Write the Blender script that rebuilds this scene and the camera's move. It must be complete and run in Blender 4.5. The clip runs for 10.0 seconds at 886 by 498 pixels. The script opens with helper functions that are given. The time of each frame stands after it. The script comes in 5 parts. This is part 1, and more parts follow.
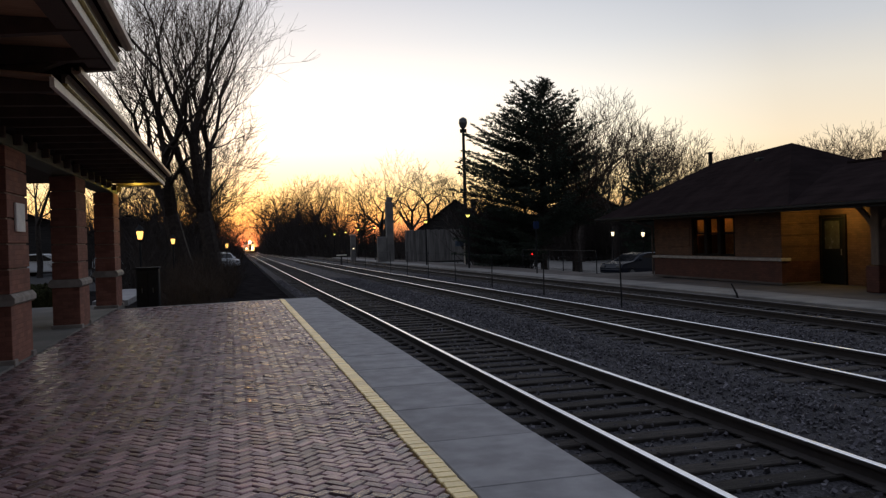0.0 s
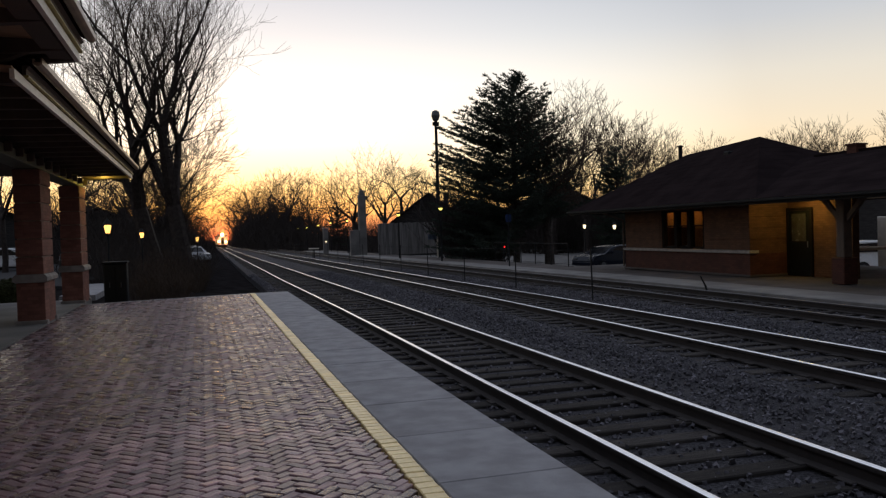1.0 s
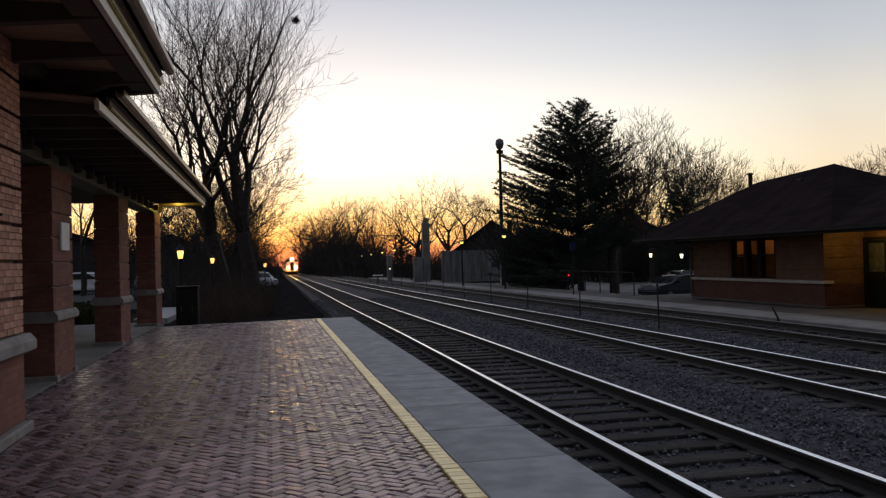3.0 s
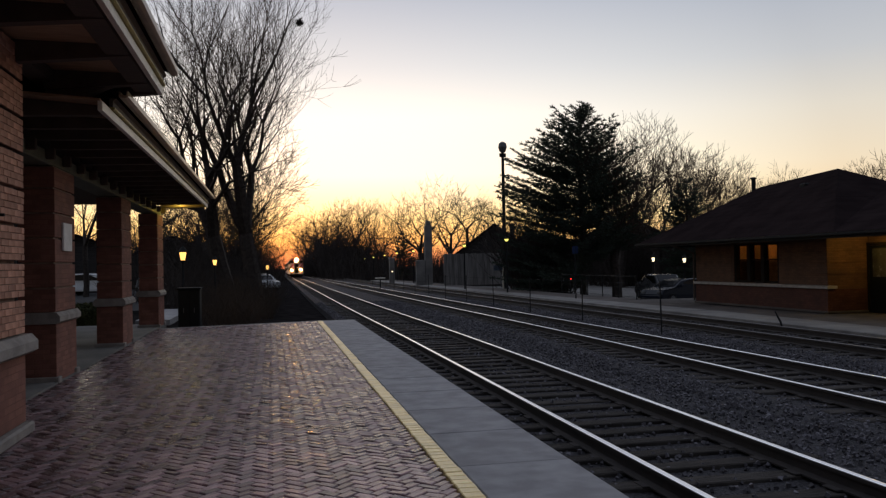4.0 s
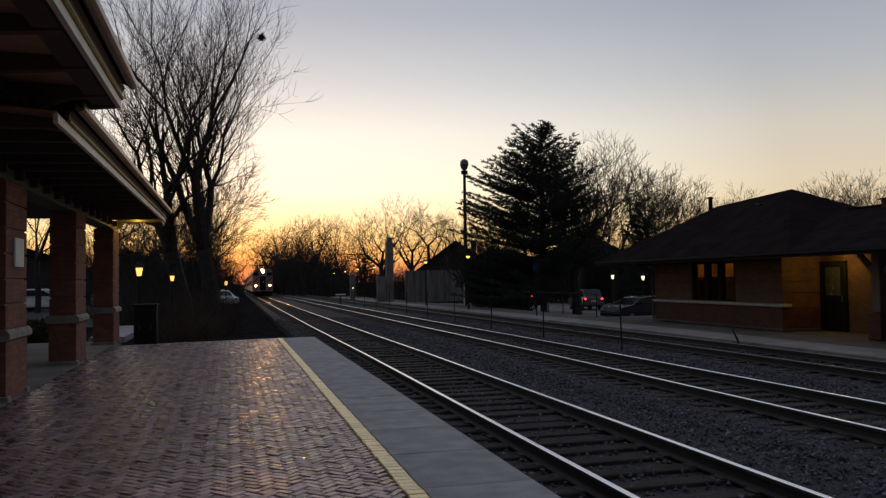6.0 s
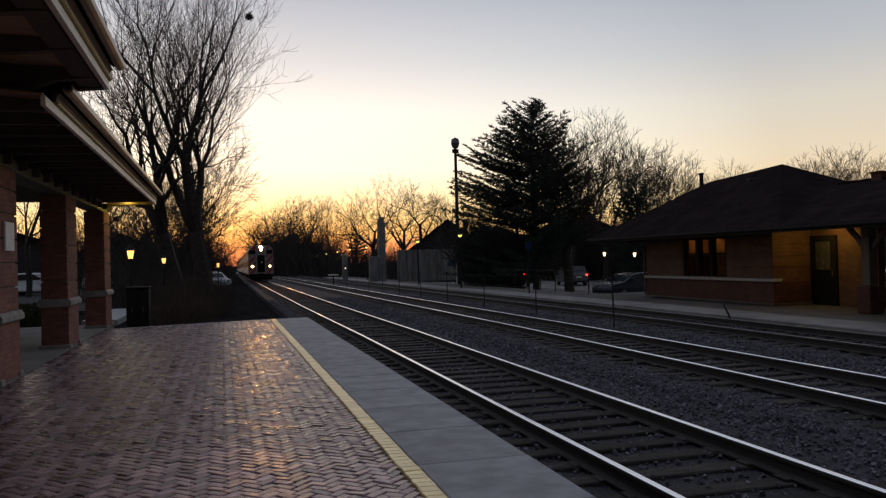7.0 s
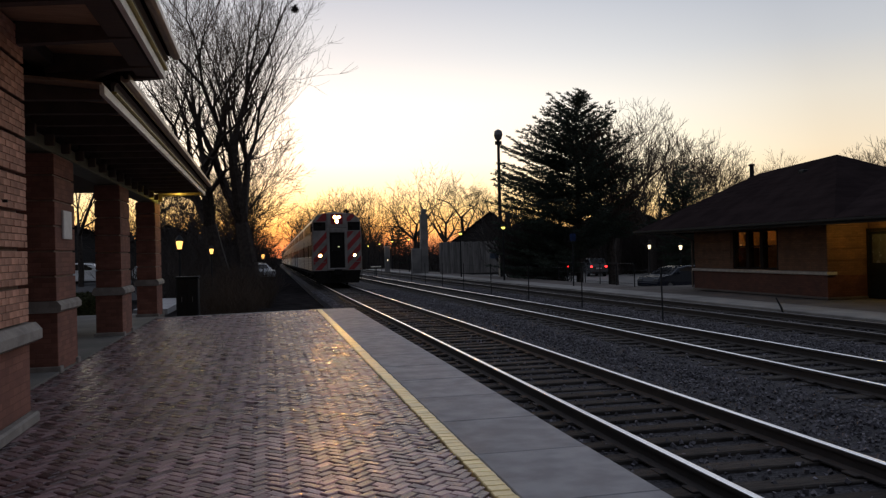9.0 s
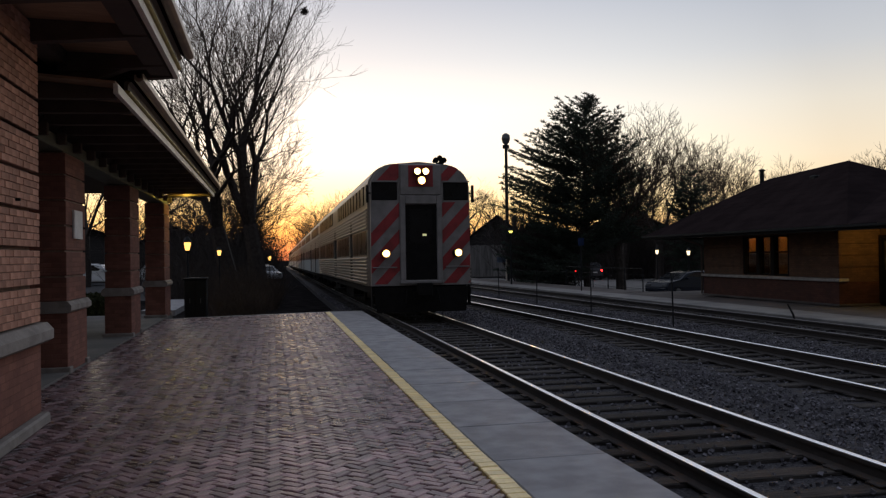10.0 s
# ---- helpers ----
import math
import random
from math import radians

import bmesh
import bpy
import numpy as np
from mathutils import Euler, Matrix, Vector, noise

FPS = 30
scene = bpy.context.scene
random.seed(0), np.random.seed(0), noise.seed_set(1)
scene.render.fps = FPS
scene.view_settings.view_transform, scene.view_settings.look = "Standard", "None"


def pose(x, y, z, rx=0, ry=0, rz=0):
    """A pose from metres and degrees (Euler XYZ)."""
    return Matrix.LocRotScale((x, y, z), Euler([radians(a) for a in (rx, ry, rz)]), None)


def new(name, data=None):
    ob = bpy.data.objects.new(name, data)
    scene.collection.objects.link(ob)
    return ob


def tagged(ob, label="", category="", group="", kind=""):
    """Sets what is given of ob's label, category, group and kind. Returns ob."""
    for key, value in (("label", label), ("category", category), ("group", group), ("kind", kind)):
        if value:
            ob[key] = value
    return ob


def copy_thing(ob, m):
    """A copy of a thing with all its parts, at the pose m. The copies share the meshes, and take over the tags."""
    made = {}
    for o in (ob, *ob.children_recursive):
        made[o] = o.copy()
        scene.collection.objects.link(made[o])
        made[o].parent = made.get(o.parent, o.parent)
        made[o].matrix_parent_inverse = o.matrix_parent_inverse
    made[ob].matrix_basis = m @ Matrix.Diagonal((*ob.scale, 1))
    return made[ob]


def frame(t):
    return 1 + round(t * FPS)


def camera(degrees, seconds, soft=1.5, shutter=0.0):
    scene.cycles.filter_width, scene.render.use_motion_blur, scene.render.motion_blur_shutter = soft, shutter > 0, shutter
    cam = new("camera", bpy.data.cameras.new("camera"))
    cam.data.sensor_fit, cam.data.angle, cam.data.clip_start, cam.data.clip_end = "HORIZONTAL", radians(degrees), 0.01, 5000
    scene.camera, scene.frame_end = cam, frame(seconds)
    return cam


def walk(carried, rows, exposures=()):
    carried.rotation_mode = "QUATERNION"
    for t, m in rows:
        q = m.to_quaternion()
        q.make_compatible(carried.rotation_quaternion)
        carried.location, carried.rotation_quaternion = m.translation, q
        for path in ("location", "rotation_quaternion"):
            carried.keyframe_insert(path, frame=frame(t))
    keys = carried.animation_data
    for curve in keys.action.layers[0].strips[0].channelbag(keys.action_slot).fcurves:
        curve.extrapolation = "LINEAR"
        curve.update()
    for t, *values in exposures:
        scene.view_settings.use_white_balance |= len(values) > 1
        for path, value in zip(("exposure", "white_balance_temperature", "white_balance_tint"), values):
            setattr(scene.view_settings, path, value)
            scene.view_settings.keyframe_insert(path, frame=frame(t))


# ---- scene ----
# world: metres; x across the tracks, y along them, z up; brick platform top at z = 0
cam = camera(57.9, 10.0, soft=1.3)
PATH = [
    (0.0, pose(-0.016, -0.025, 1.646, 89.248, 1.654, -14.834)),
    (0.5, pose(-0.016, -0.043, 1.645, 89.082, 1.445, -14.692)),
    (1.0, pose(0.032, -0.014, 1.657, 88.685, 1.774, -16.740)),
    (1.5, pose(0.017, -0.080, 1.639, 89.250, 2.216, -17.423)),
    (2.0, pose(0.016, -0.039, 1.662, 90.139, 2.080, -15.600)),
    (2.5, pose(0.009, -0.057, 1.649, 90.636, 1.943, -12.803)),
    (4.0, pose(0.011, -0.032, 1.636, 91.023, 1.074, -12.060)),
    (4.5, pose(-0.000, -0.000, 1.660, 92.322, 0.700, -13.058)),
    (5.0, pose(0.007, -0.019, 1.658, 93.292, 0.413, -13.645)),
    (5.5, pose(-0.001, 0.025, 1.656, 92.959, 0.375, -14.318)),
    (7.0, pose(-0.013, 0.014, 1.649, 90.655, 1.534, -15.410)),
    (7.5, pose(-0.052, 0.043, 1.626, 90.367, 2.216, -14.093)),
    (8.0, pose(-0.077, 0.104, 1.621, 90.405, 2.402, -12.687)),
    (8.5, pose(-0.115, 0.145, 1.602, 90.462, 1.975, -12.402)),
    (9.0, pose(-0.131, 0.130, 1.610, 90.200, 1.307, -12.489)),
    (9.5, pose(-0.152, 0.175, 1.596, 90.281, 0.877, -12.008)),
    (10.0, pose(-0.211, 0.253, 1.603, 90.463, 0.847, -12.092)),
]
walk(cam, PATH, exposures=[(0, 0.25), (2.5, 0.25), (4.0, 0.12), (4.5, 0.06), (5.5, -0.14), (7.0, 0.02), (7.5, 0.08), (8.5, 0.18), (10.0, 0.22)])

# ---- world: dusk sky, sun just below the horizon along the line ----
SUN_AZ = radians(2.0)          # azimuth of the glow, from +y towards +x
world = bpy.data.worlds.new("dusk_sky")
scene.world = world
world.use_nodes = True


def dusk_world():
    nt = world.node_tree
    nt.nodes.clear()
    N, L = nt.nodes.new, nt.links.new
    out, bg = N("ShaderNodeOutputWorld"), N("ShaderNodeBackground")
    tc, sep = N("ShaderNodeTexCoord"), N("ShaderNodeSeparateXYZ")
    L(tc.outputs["Generated"], sep.inputs[0])

    def math_node(op, a, b=None):
        n = N("ShaderNodeMath")
        n.operation = op
        for k, v in ((0, a), (1, b)):
            if v is None:
                continue
            if isinstance(v, (int, float)):
                n.inputs[k].default_value = v
            else:
                L(v, n.inputs[k])
        return n.outputs[0]

    def ramp(fac, stops):
        n = N("ShaderNodeValToRGB")
        e = n.color_ramp.elements
        while len(e) < len(stops):
            e.new(0.5)
        for el, (p, c) in zip(e, stops):
            el.position, el.color = p, (*c, 1)
        L(fac, n.inputs[0])
        return n.outputs[0]

    # thin streaks of cloud close to the horizon
    mp, nz = N("ShaderNodeMapping"), N("ShaderNodeTexNoise")
    mp.inputs["Scale"].default_value = (5, 5, 130)
    nz.inputs["Scale"].default_value = 1.0
    nz.inputs["Detail"].default_value = 3
    L(tc.outputs["Generated"], mp.inputs[0])
    L(mp.outputs[0], nz.inputs[0])
    el = math_node("MAXIMUM", sep.outputs[2], 0.0)
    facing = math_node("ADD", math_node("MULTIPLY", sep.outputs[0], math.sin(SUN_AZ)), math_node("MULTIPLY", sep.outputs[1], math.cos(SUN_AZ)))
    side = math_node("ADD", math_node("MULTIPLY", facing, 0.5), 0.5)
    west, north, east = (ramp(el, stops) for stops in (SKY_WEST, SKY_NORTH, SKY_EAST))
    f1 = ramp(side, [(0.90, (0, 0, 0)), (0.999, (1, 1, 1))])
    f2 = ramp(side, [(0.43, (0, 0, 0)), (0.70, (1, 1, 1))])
    mixes = []
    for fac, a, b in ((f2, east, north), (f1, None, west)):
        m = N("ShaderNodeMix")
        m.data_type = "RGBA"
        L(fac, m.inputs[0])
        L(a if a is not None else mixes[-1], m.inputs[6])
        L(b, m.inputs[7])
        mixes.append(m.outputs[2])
    # streaks darken only the lowest few degrees
    low = ramp(el, [(0.0, (1, 1, 1)), (0.055, (0, 0, 0))])
    streak = ramp(nz.outputs[0], [(0.42, (0, 0, 0)), (0.62, (1, 1, 1))])
    amt = math_node("MULTIPLY", math_node("MULTIPLY", low, streak), 0.45)
    m = N("ShaderNodeMix")
    m.data_type = "RGBA"
    L(amt, m.inputs[0])
    L(mixes[-1], m.inputs[6])
    m.inputs[7].default_value = (0.56, 0.21, 0.12, 1)
    sky = N("ShaderNodeTexSky")
    sky.sky_type = "NISHITA"
    sky.sun_disc = False
    sky.sun_elevation = radians(0.6)
    sky.sun_rotation = SUN_AZ
    add = N("ShaderNodeMix")
    add.data_type, add.blend_type = "RGBA", "ADD"
    add.inputs[0].default_value = 0.06
    L(m.outputs[2], add.inputs[6])
    L(sky.outputs[0], add.inputs[7])
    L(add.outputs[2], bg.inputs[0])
    bg.inputs[1].default_value = 1.0
    L(bg.outputs[0], out.inputs[0])


# colours by the sine of the elevation, linear
SKY_WEST = [(0.0, (0.50, 0.18, 0.145)), (0.016, (0.80, 0.36, 0.17)), (0.030, (0.98, 0.63, 0.23)), (0.055, (1.04, 0.84, 0.40)), (0.11, (1.08, 1.02, 0.82)), (0.18, (0.94, 0.92, 0.86)), (0.24, (0.67, 0.69, 0.71)), (0.32, (0.44, 0.475, 0.55)), (0.6, (0.40, 0.43, 0.52)), (1.0, (0.33, 0.365, 0.465))]
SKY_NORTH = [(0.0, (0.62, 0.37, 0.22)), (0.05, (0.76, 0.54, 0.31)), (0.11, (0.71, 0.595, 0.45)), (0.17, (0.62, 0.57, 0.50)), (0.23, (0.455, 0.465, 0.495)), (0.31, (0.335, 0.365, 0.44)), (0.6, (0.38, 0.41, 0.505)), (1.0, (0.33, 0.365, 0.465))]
SKY_EAST = [(0.0, (0.050, 0.047, 0.058)), (0.1, (0.060, 0.060, 0.074)), (0.25, (0.080, 0.085, 0.110)), (0.6, (0.14, 0.155, 0.205)), (1.0, (0.33, 0.365, 0.465))]
dusk_world()


def OFF(y):
    """Sideways drift of the line far ahead, where it bends a little."""
    return 0.0092 * max(0.0, y - 35.0)


def DZ(y):
    """The line's slight fall far ahead."""
    return -0.0058 * max(0.0, y - 25.0)


# ---- materials ----
def material(name, base, rough=0.7, metal=0.0, dark=None, scale=6.0, fine=60.0, bump=0.15, spread=0.0, island=0.0, spec=0.5, stretch=(1, 1, 1), bump_scale=None):
    """base and dark mix by broad noise; fine noise gives grain and relief; spread varies by object, island by mesh island."""
    m = bpy.data.materials.new(name)
    m.use_nodes = True
    nt = m.node_tree
    N, L = nt.nodes.new, nt.links.new
    b = nt.nodes["Principled BSDF"]
    dark = dark or tuple(c * 0.65 for c in base)
    tc, mp = N("ShaderNodeTexCoord"), N("ShaderNodeMapping")
    mp.inputs["Scale"].default_value = stretch
    L(tc.outputs["Object"], mp.inputs[0])
    n1, n2 = N("ShaderNodeTexNoise"), N("ShaderNodeTexNoise")
    n1.inputs["Scale"].default_value, n1.inputs["Detail"].default_value = scale, 5
    n2.inputs["Scale"].default_value, n2.inputs["Detail"].default_value = fine, 3
    L(mp.outputs[0], n1.inputs[0])
    L(mp.outputs[0], n2.inputs[0])
    r = N("ShaderNodeValToRGB")
    r.color_ramp.elements[0].position, r.color_ramp.elements[0].color = 0.36, (*dark, 1)
    r.color_ramp.elements[1].position, r.color_ramp.elements[1].color = 0.64, (*base, 1)
    L(n1.outputs[0], r.inputs[0])
    v = N("ShaderNodeHueSaturation")
    L(r.outputs[0], v.inputs["Color"])
    a = N("ShaderNodeMapRange")
    a.inputs["To Min"].default_value, a.inputs["To Max"].default_value = 0.82, 1.18
    L(n2.outputs[0], a.inputs[0])
    value = a.outputs[0]
    for amount, node, socket in ((spread, "ShaderNodeObjectInfo", "Random"), (island, "ShaderNodeNewGeometry", "Random Per Island")):
        if amount:
            o, q, k = N(node), N("ShaderNodeMapRange"), N("ShaderNodeMath")
            q.inputs["To Min"].default_value, q.inputs["To Max"].default_value = 1 - amount, 1 + amount
            k.operation = "MULTIPLY"
            L(o.outputs[socket], q.inputs[0])
            L(q.outputs[0], k.inputs[0])
            L(value, k.inputs[1])
            value = k.outputs[0]
    L(value, v.inputs["Value"])
    L(v.outputs[0], b.inputs["Base Color"])
    rr = N("ShaderNodeMapRange")
    rr.inputs["To Min"].default_value, rr.inputs["To Max"].default_value = max(0.02, rough - 0.12), min(1, rough + 0.12)
    L(n1.outputs[0], rr.inputs[0])
    L(rr.outputs[0], b.inputs["Roughness"])
    b.inputs["Metallic"].default_value = metal
    b.inputs["Specular IOR Level"].default_value = spec
    if bump:
        bp = N("ShaderNodeBump")
        bp.inputs["Strength"].default_value, bp.inputs["Distance"].default_value = bump, bump_scale or 0.01
        L(n2.outputs[0], bp.inputs["Height"])
        L(bp.outputs[0], b.inputs["Normal"])
    return m


def glow(name, colour, strength):
    m = bpy.data.materials.new(name)
    m.use_nodes = True
    b = m.node_tree.nodes["Principled BSDF"]
    b.inputs["Base Color"].default_value = (*colour, 1)
    b.inputs["Emission Color"].default_value = (*colour, 1)
    b.inputs["Emission Strength"].default_value = strength
    return m


def glass(name, tint=(0.8, 0.85, 0.85), rough=0.02):
    m = bpy.data.materials.new(name)
    m.use_nodes = True
    nt = m.node_tree
    N, L = nt.nodes.new, nt.links.new
    t, g, mx = N("ShaderNodeBsdfTransparent"), N("ShaderNodeBsdfGlossy"), N("ShaderNodeMixShader")
    t.inputs[0].default_value = (*tint, 1)
    g.inputs["Roughness"].default_value = rough
    mx.inputs[0].default_value = 0.06
    L(t.outputs[0], mx.inputs[1])
    L(g.outputs[0], mx.inputs[2])
    L(mx.outputs[0], nt.nodes["Material Output"].inputs[0])
    return m


def brick_material(name, base, mortar, metal=0.0):
    """Fine running-bond brickwork for walls that stay well away."""
    m = material(name, base, 0.85, dark=tuple(c * 0.72 for c in base), scale=2.5, fine=45, bump=0.0, spec=0.3)
    nt = m.node_tree
    N, L = nt.nodes.new, nt.links.new
    b = nt.nodes["Principled BSDF"]
    tc, sx, cx = N("ShaderNodeTexCoord"), N("ShaderNodeSeparateXYZ"), N("ShaderNodeCombineXYZ")
    L(tc.outputs["Object"], sx.inputs[0])
    ad = N("ShaderNodeMath")
    L(sx.outputs[0], ad.inputs[0])
    L(sx.outputs[1], ad.inputs[1])
    L(ad.outputs[0], cx.inputs[0])
    L(sx.outputs[2], cx.inputs[1])
    bt = N("ShaderNodeTexBrick")
    bt.inputs["Scale"].default_value = 1.0
    bt.inputs["Brick Width"].default_value, bt.inputs["Row Height"].default_value = 0.215, 0.072
    bt.inputs["Mortar Size"].default_value = 0.006
    bt.inputs["Color1"].default_value, bt.inputs["Color2"].default_value = (1, 1, 1, 1), (0.72, 0.72, 0.74, 1)
    bt.inputs["Mortar"].default_value = (mortar, mortar, mortar, 1)
    L(cx.outputs[0], bt.inputs[0])
    src = b.inputs["Base Color"].links[0].from_socket
    mx = N("ShaderNodeMix")
    mx.data_type, mx.blend_type = "RGBA", "MULTIPLY"
    mx.inputs[0].default_value = 1.0
    L(src, mx.inputs[6])
    L(bt.outputs["Color"], mx.inputs[7])
    L(mx.outputs[2], b.inputs["Base Color"])
    bp = N("ShaderNodeBump")
    bp.inputs["Strength"].default_value, bp.inputs["Distance"].default_value = 0.6, 0.006
    bp.invert = True
    L(bt.outputs["Fac"], bp.inputs["Height"])
    L(bp.outputs[0], b.inputs["Normal"])
    return m


M_PAVER = material("paver_brick", (0.355, 0.220, 0.222), 0.36, dark=(0.185, 0.112, 0.118), scale=5.0, fine=55, bump=0.6, island=0.62, spread=0.6, spec=0.6)


def worn_gloss(m, socket, node, lo, hi):
    """Some bricks are worn smooth, others stay rough."""
    nt = m.node_tree
    o, r = nt.nodes.new(node), nt.nodes.new("ShaderNodeMapRange")
    r.inputs["To Min"].default_value, r.inputs["To Max"].default_value = lo, hi
    nt.links.new(o.outputs[socket], r.inputs[0])
    nt.links.new(r.outputs[0], nt.nodes["Principled BSDF"].inputs["Roughness"])


worn_gloss(M_PAVER, "Random Per Island", "ShaderNodeNewGeometry", 0.12, 0.46)
M_PAVER_YELLOW = material("paver_yellow_paint", (0.96, 0.76, 0.36), 0.34, dark=(0.85, 0.63, 0.26), scale=9, fine=80, bump=0.25, spread=0.14)
M_SAND = material("joint_sand", (0.03, 0.025, 0.024), 0.95, fine=120)
M_CONCRETE = material("concrete", (0.33, 0.325, 0.33), 0.8, dark=(0.225, 0.22, 0.225), scale=3.5, fine=150, bump=0.45, spread=0.05)
M_WORN_ASPHALT = material("worn_asphalt", (0.115, 0.10, 0.092), 0.95, dark=(0.07, 0.062, 0.058), scale=0.8, fine=45, bump=0.3, spec=0.2)
M_CONCRETE_OLD = material("weathered_concrete", (0.22, 0.21, 0.195), 0.9, dark=(0.13, 0.125, 0.12), scale=0.9, fine=50, bump=0.3)
M_STONE = material("limestone_band", (0.36, 0.33, 0.30), 0.85, dark=(0.24, 0.22, 0.20), scale=5, fine=60, bump=0.25)
M_BRICK = material("wall_brick", (0.60, 0.33, 0.235), 0.85, dark=(0.47, 0.235, 0.16), scale=4, fine=70, bump=0.35, island=0.2, spread=0.24, spec=0.3)
M_BRICK_FAR = brick_material("brickwork", (0.34, 0.155, 0.115), 0.75)
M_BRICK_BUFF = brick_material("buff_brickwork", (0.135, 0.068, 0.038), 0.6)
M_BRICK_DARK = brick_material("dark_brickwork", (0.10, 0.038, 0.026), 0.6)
M_MORTAR = material("mortar", (0.36, 0.25, 0.20), 0.95, fine=120)
M_TIMBER_DARK = material("dark_timber", (0.11, 0.08, 0.062), 0.7, scale=4, fine=60, stretch=(1, 8, 1))
M_SOFFIT = material("stained_soffit_board", (0.46, 0.30, 0.19), 0.65, dark=(0.33, 0.21, 0.13), scale=3, fine=50, stretch=(1, 6, 1), spread=0.15)
M_WHITE_TRIM = material("cream_fascia_paint", (0.85, 0.79, 0.67), 0.5, dark=(0.70, 0.64, 0.53), scale=3, fine=40, bump=0.08)
M_GOLD_TRIM = material("ochre_bead_paint", (0.42, 0.33, 0.10), 0.5, fine=60)
M_GUTTER = material("copper_brown_gutter", (0.37, 0.275, 0.20), 0.40, dark=(0.24, 0.17, 0.125), scale=3, fine=40, bump=0.05)
M_ROOF = material("shingle_roof", (0.024, 0.0175, 0.0178), 0.97, dark=(0.016, 0.0118, 0.0122), scale=1.2, fine=30, bump=0.35, island=0.12, spread=0.1, spec=0.0)
M_BALLAST = material("ballast", (0.075, 0.072, 0.079), 0.95, dark=(0.016, 0.015, 0.017), scale=30, fine=38, bump=1.0, bump_scale=0.04, spec=0.25)
M_STONES = material("ballast_stone", (0.135, 0.128, 0.142), 0.85, dark=(0.045, 0.042, 0.050), scale=3, fine=90, bump=0.2, island=0.55)
M_DIRT = material("dark_earth", (0.027, 0.024, 0.024), 0.97, spec=0.0, dark=(0.014, 0.0125, 0.0125), scale=1.5, fine=25, bump=0.6, bump_scale=0.03)
M_TIE = material("weathered_tie", (0.062, 0.055, 0.049), 0.95, dark=(0.03, 0.026, 0.024), scale=5, fine=40, bump=0.7, spread=0.35, stretch=(1, 8, 3), spec=0.2)
M_RAIL_HEAD = material("polished_rail_head", (0.97, 0.97, 0.98), 0.33, metal=1.0, dark=(0.93, 0.93, 0.95), scale=3, fine=20, bump=0.0)
M_RAIL_DULL = material("dull_rail_head", (0.16, 0.15, 0.15), 0.5, metal=0.5, dark=(0.10, 0.095, 0.095), scale=8, fine=60, bump=0.03)
M_RAIL = material("rusty_rail", (0.033, 0.027, 0.025), 0.85, scale=9, fine=60)
M_METAL_DARK = material("dark_painted_metal", (0.014, 0.015, 0.016), 0.75, spec=0.25, fine=50, bump=0.05)
M_METAL = material("galvanised_metal", (0.16, 0.165, 0.17), 0.55, metal=0.6, fine=40, bump=0.05)
M_BARK = material("bark", (0.060, 0.050, 0.045), 0.95, dark=(0.036, 0.030, 0.027), scale=6, fine=40, bump=0.6, spec=0.2)
M_TWIG = material("twig", (0.085, 0.060, 0.044), 0.9, dark=(0.035, 0.027, 0.021), scale=1, fine=10, bump=0, spec=0.2)
M_NEEDLE = material("pine_needle", (0.050, 0.066, 0.048), 0.8, dark=(0.032, 0.044, 0.034), scale=0.8, fine=12, bump=0, island=0.3, spec=0.25)
M_BUSH = material("evergreen_hedge", (0.060, 0.066, 0.028), 0.9, dark=(0.035, 0.040, 0.018), scale=2, fine=20, bump=0, island=0.35, spec=0.1)


# ---- mesh helpers ----
def mesh_of(name, bm, mat):
    me = bpy.data.meshes.new(name)
    bmesh.ops.recalc_face_normals(bm, faces=bm.faces)
    bm.to_mesh(me)
    bm.free()
    me.materials.append(mat)
    return me


def part(name, bm, mat, parent, label=""):
    ob = new(name, mesh_of(name, bm, mat) if isinstance(bm, bmesh.types.BMesh) else bm)
    ob.parent = parent
    return tagged(ob, label)


def thing(name, label, category, group="", kind="", at=(0, 0, 0), rz=0):
    ob = new(name)
    ob.empty_display_size = 0.3
    ob.matrix_basis = pose(*at, 0, 0, rz)
    return tagged(ob, label, category, group, kind)


def solid(name, bm, mat, label, category, group="", kind=""):
    return tagged(new(name, mesh_of(name, bm, mat)), label, category, group, kind)


def box(bm, x0, x1, y0, y1, z0, z1, bevel=0.0):
    v = [bm.verts.new((x, y, z)) for x in (x0, x1) for y in (y0, y1) for z in (z0, z1)]
    fs = [bm.faces.new([v[i] for i in q]) for q in ((0, 1, 3, 2), (4, 6, 7, 5), (0, 4, 5, 1), (2, 3, 7, 6), (0, 2, 6, 4), (1, 5, 7, 3))]
    if bevel:
        bmesh.ops.bevel(bm, geom=list({e for f in fs for e in f.edges}), offset=bevel, segments=1, affect="EDGES")
    return bm


def boxes(*dims, bevel=0.0):
    bm = bmesh.new()
    for d in dims:
        box(bm, *d, bevel=bevel)
    return bm


def sweep(bm, profile, ys, closed=True, shift=None):
    """A profile of (x, z) carried along y through the stations ys; shift(y) gives (dx, dz)."""
    rings = []
    for y in ys:
        dx, dz = shift(y) if shift else (0, 0)
        rings.append([bm.verts.new((x + dx, y, z + dz)) for x, z in profile])
    n = len(profile)
    for a, b in zip(rings, rings[1:]):
        for i in range(n if closed else n - 1):
            bm.faces.new((a[i], a[(i + 1) % n], b[(i + 1) % n], b[i]))
    if closed:
        bm.faces.new(rings[0][::-1])
        bm.faces.new(rings[-1])
    return bm


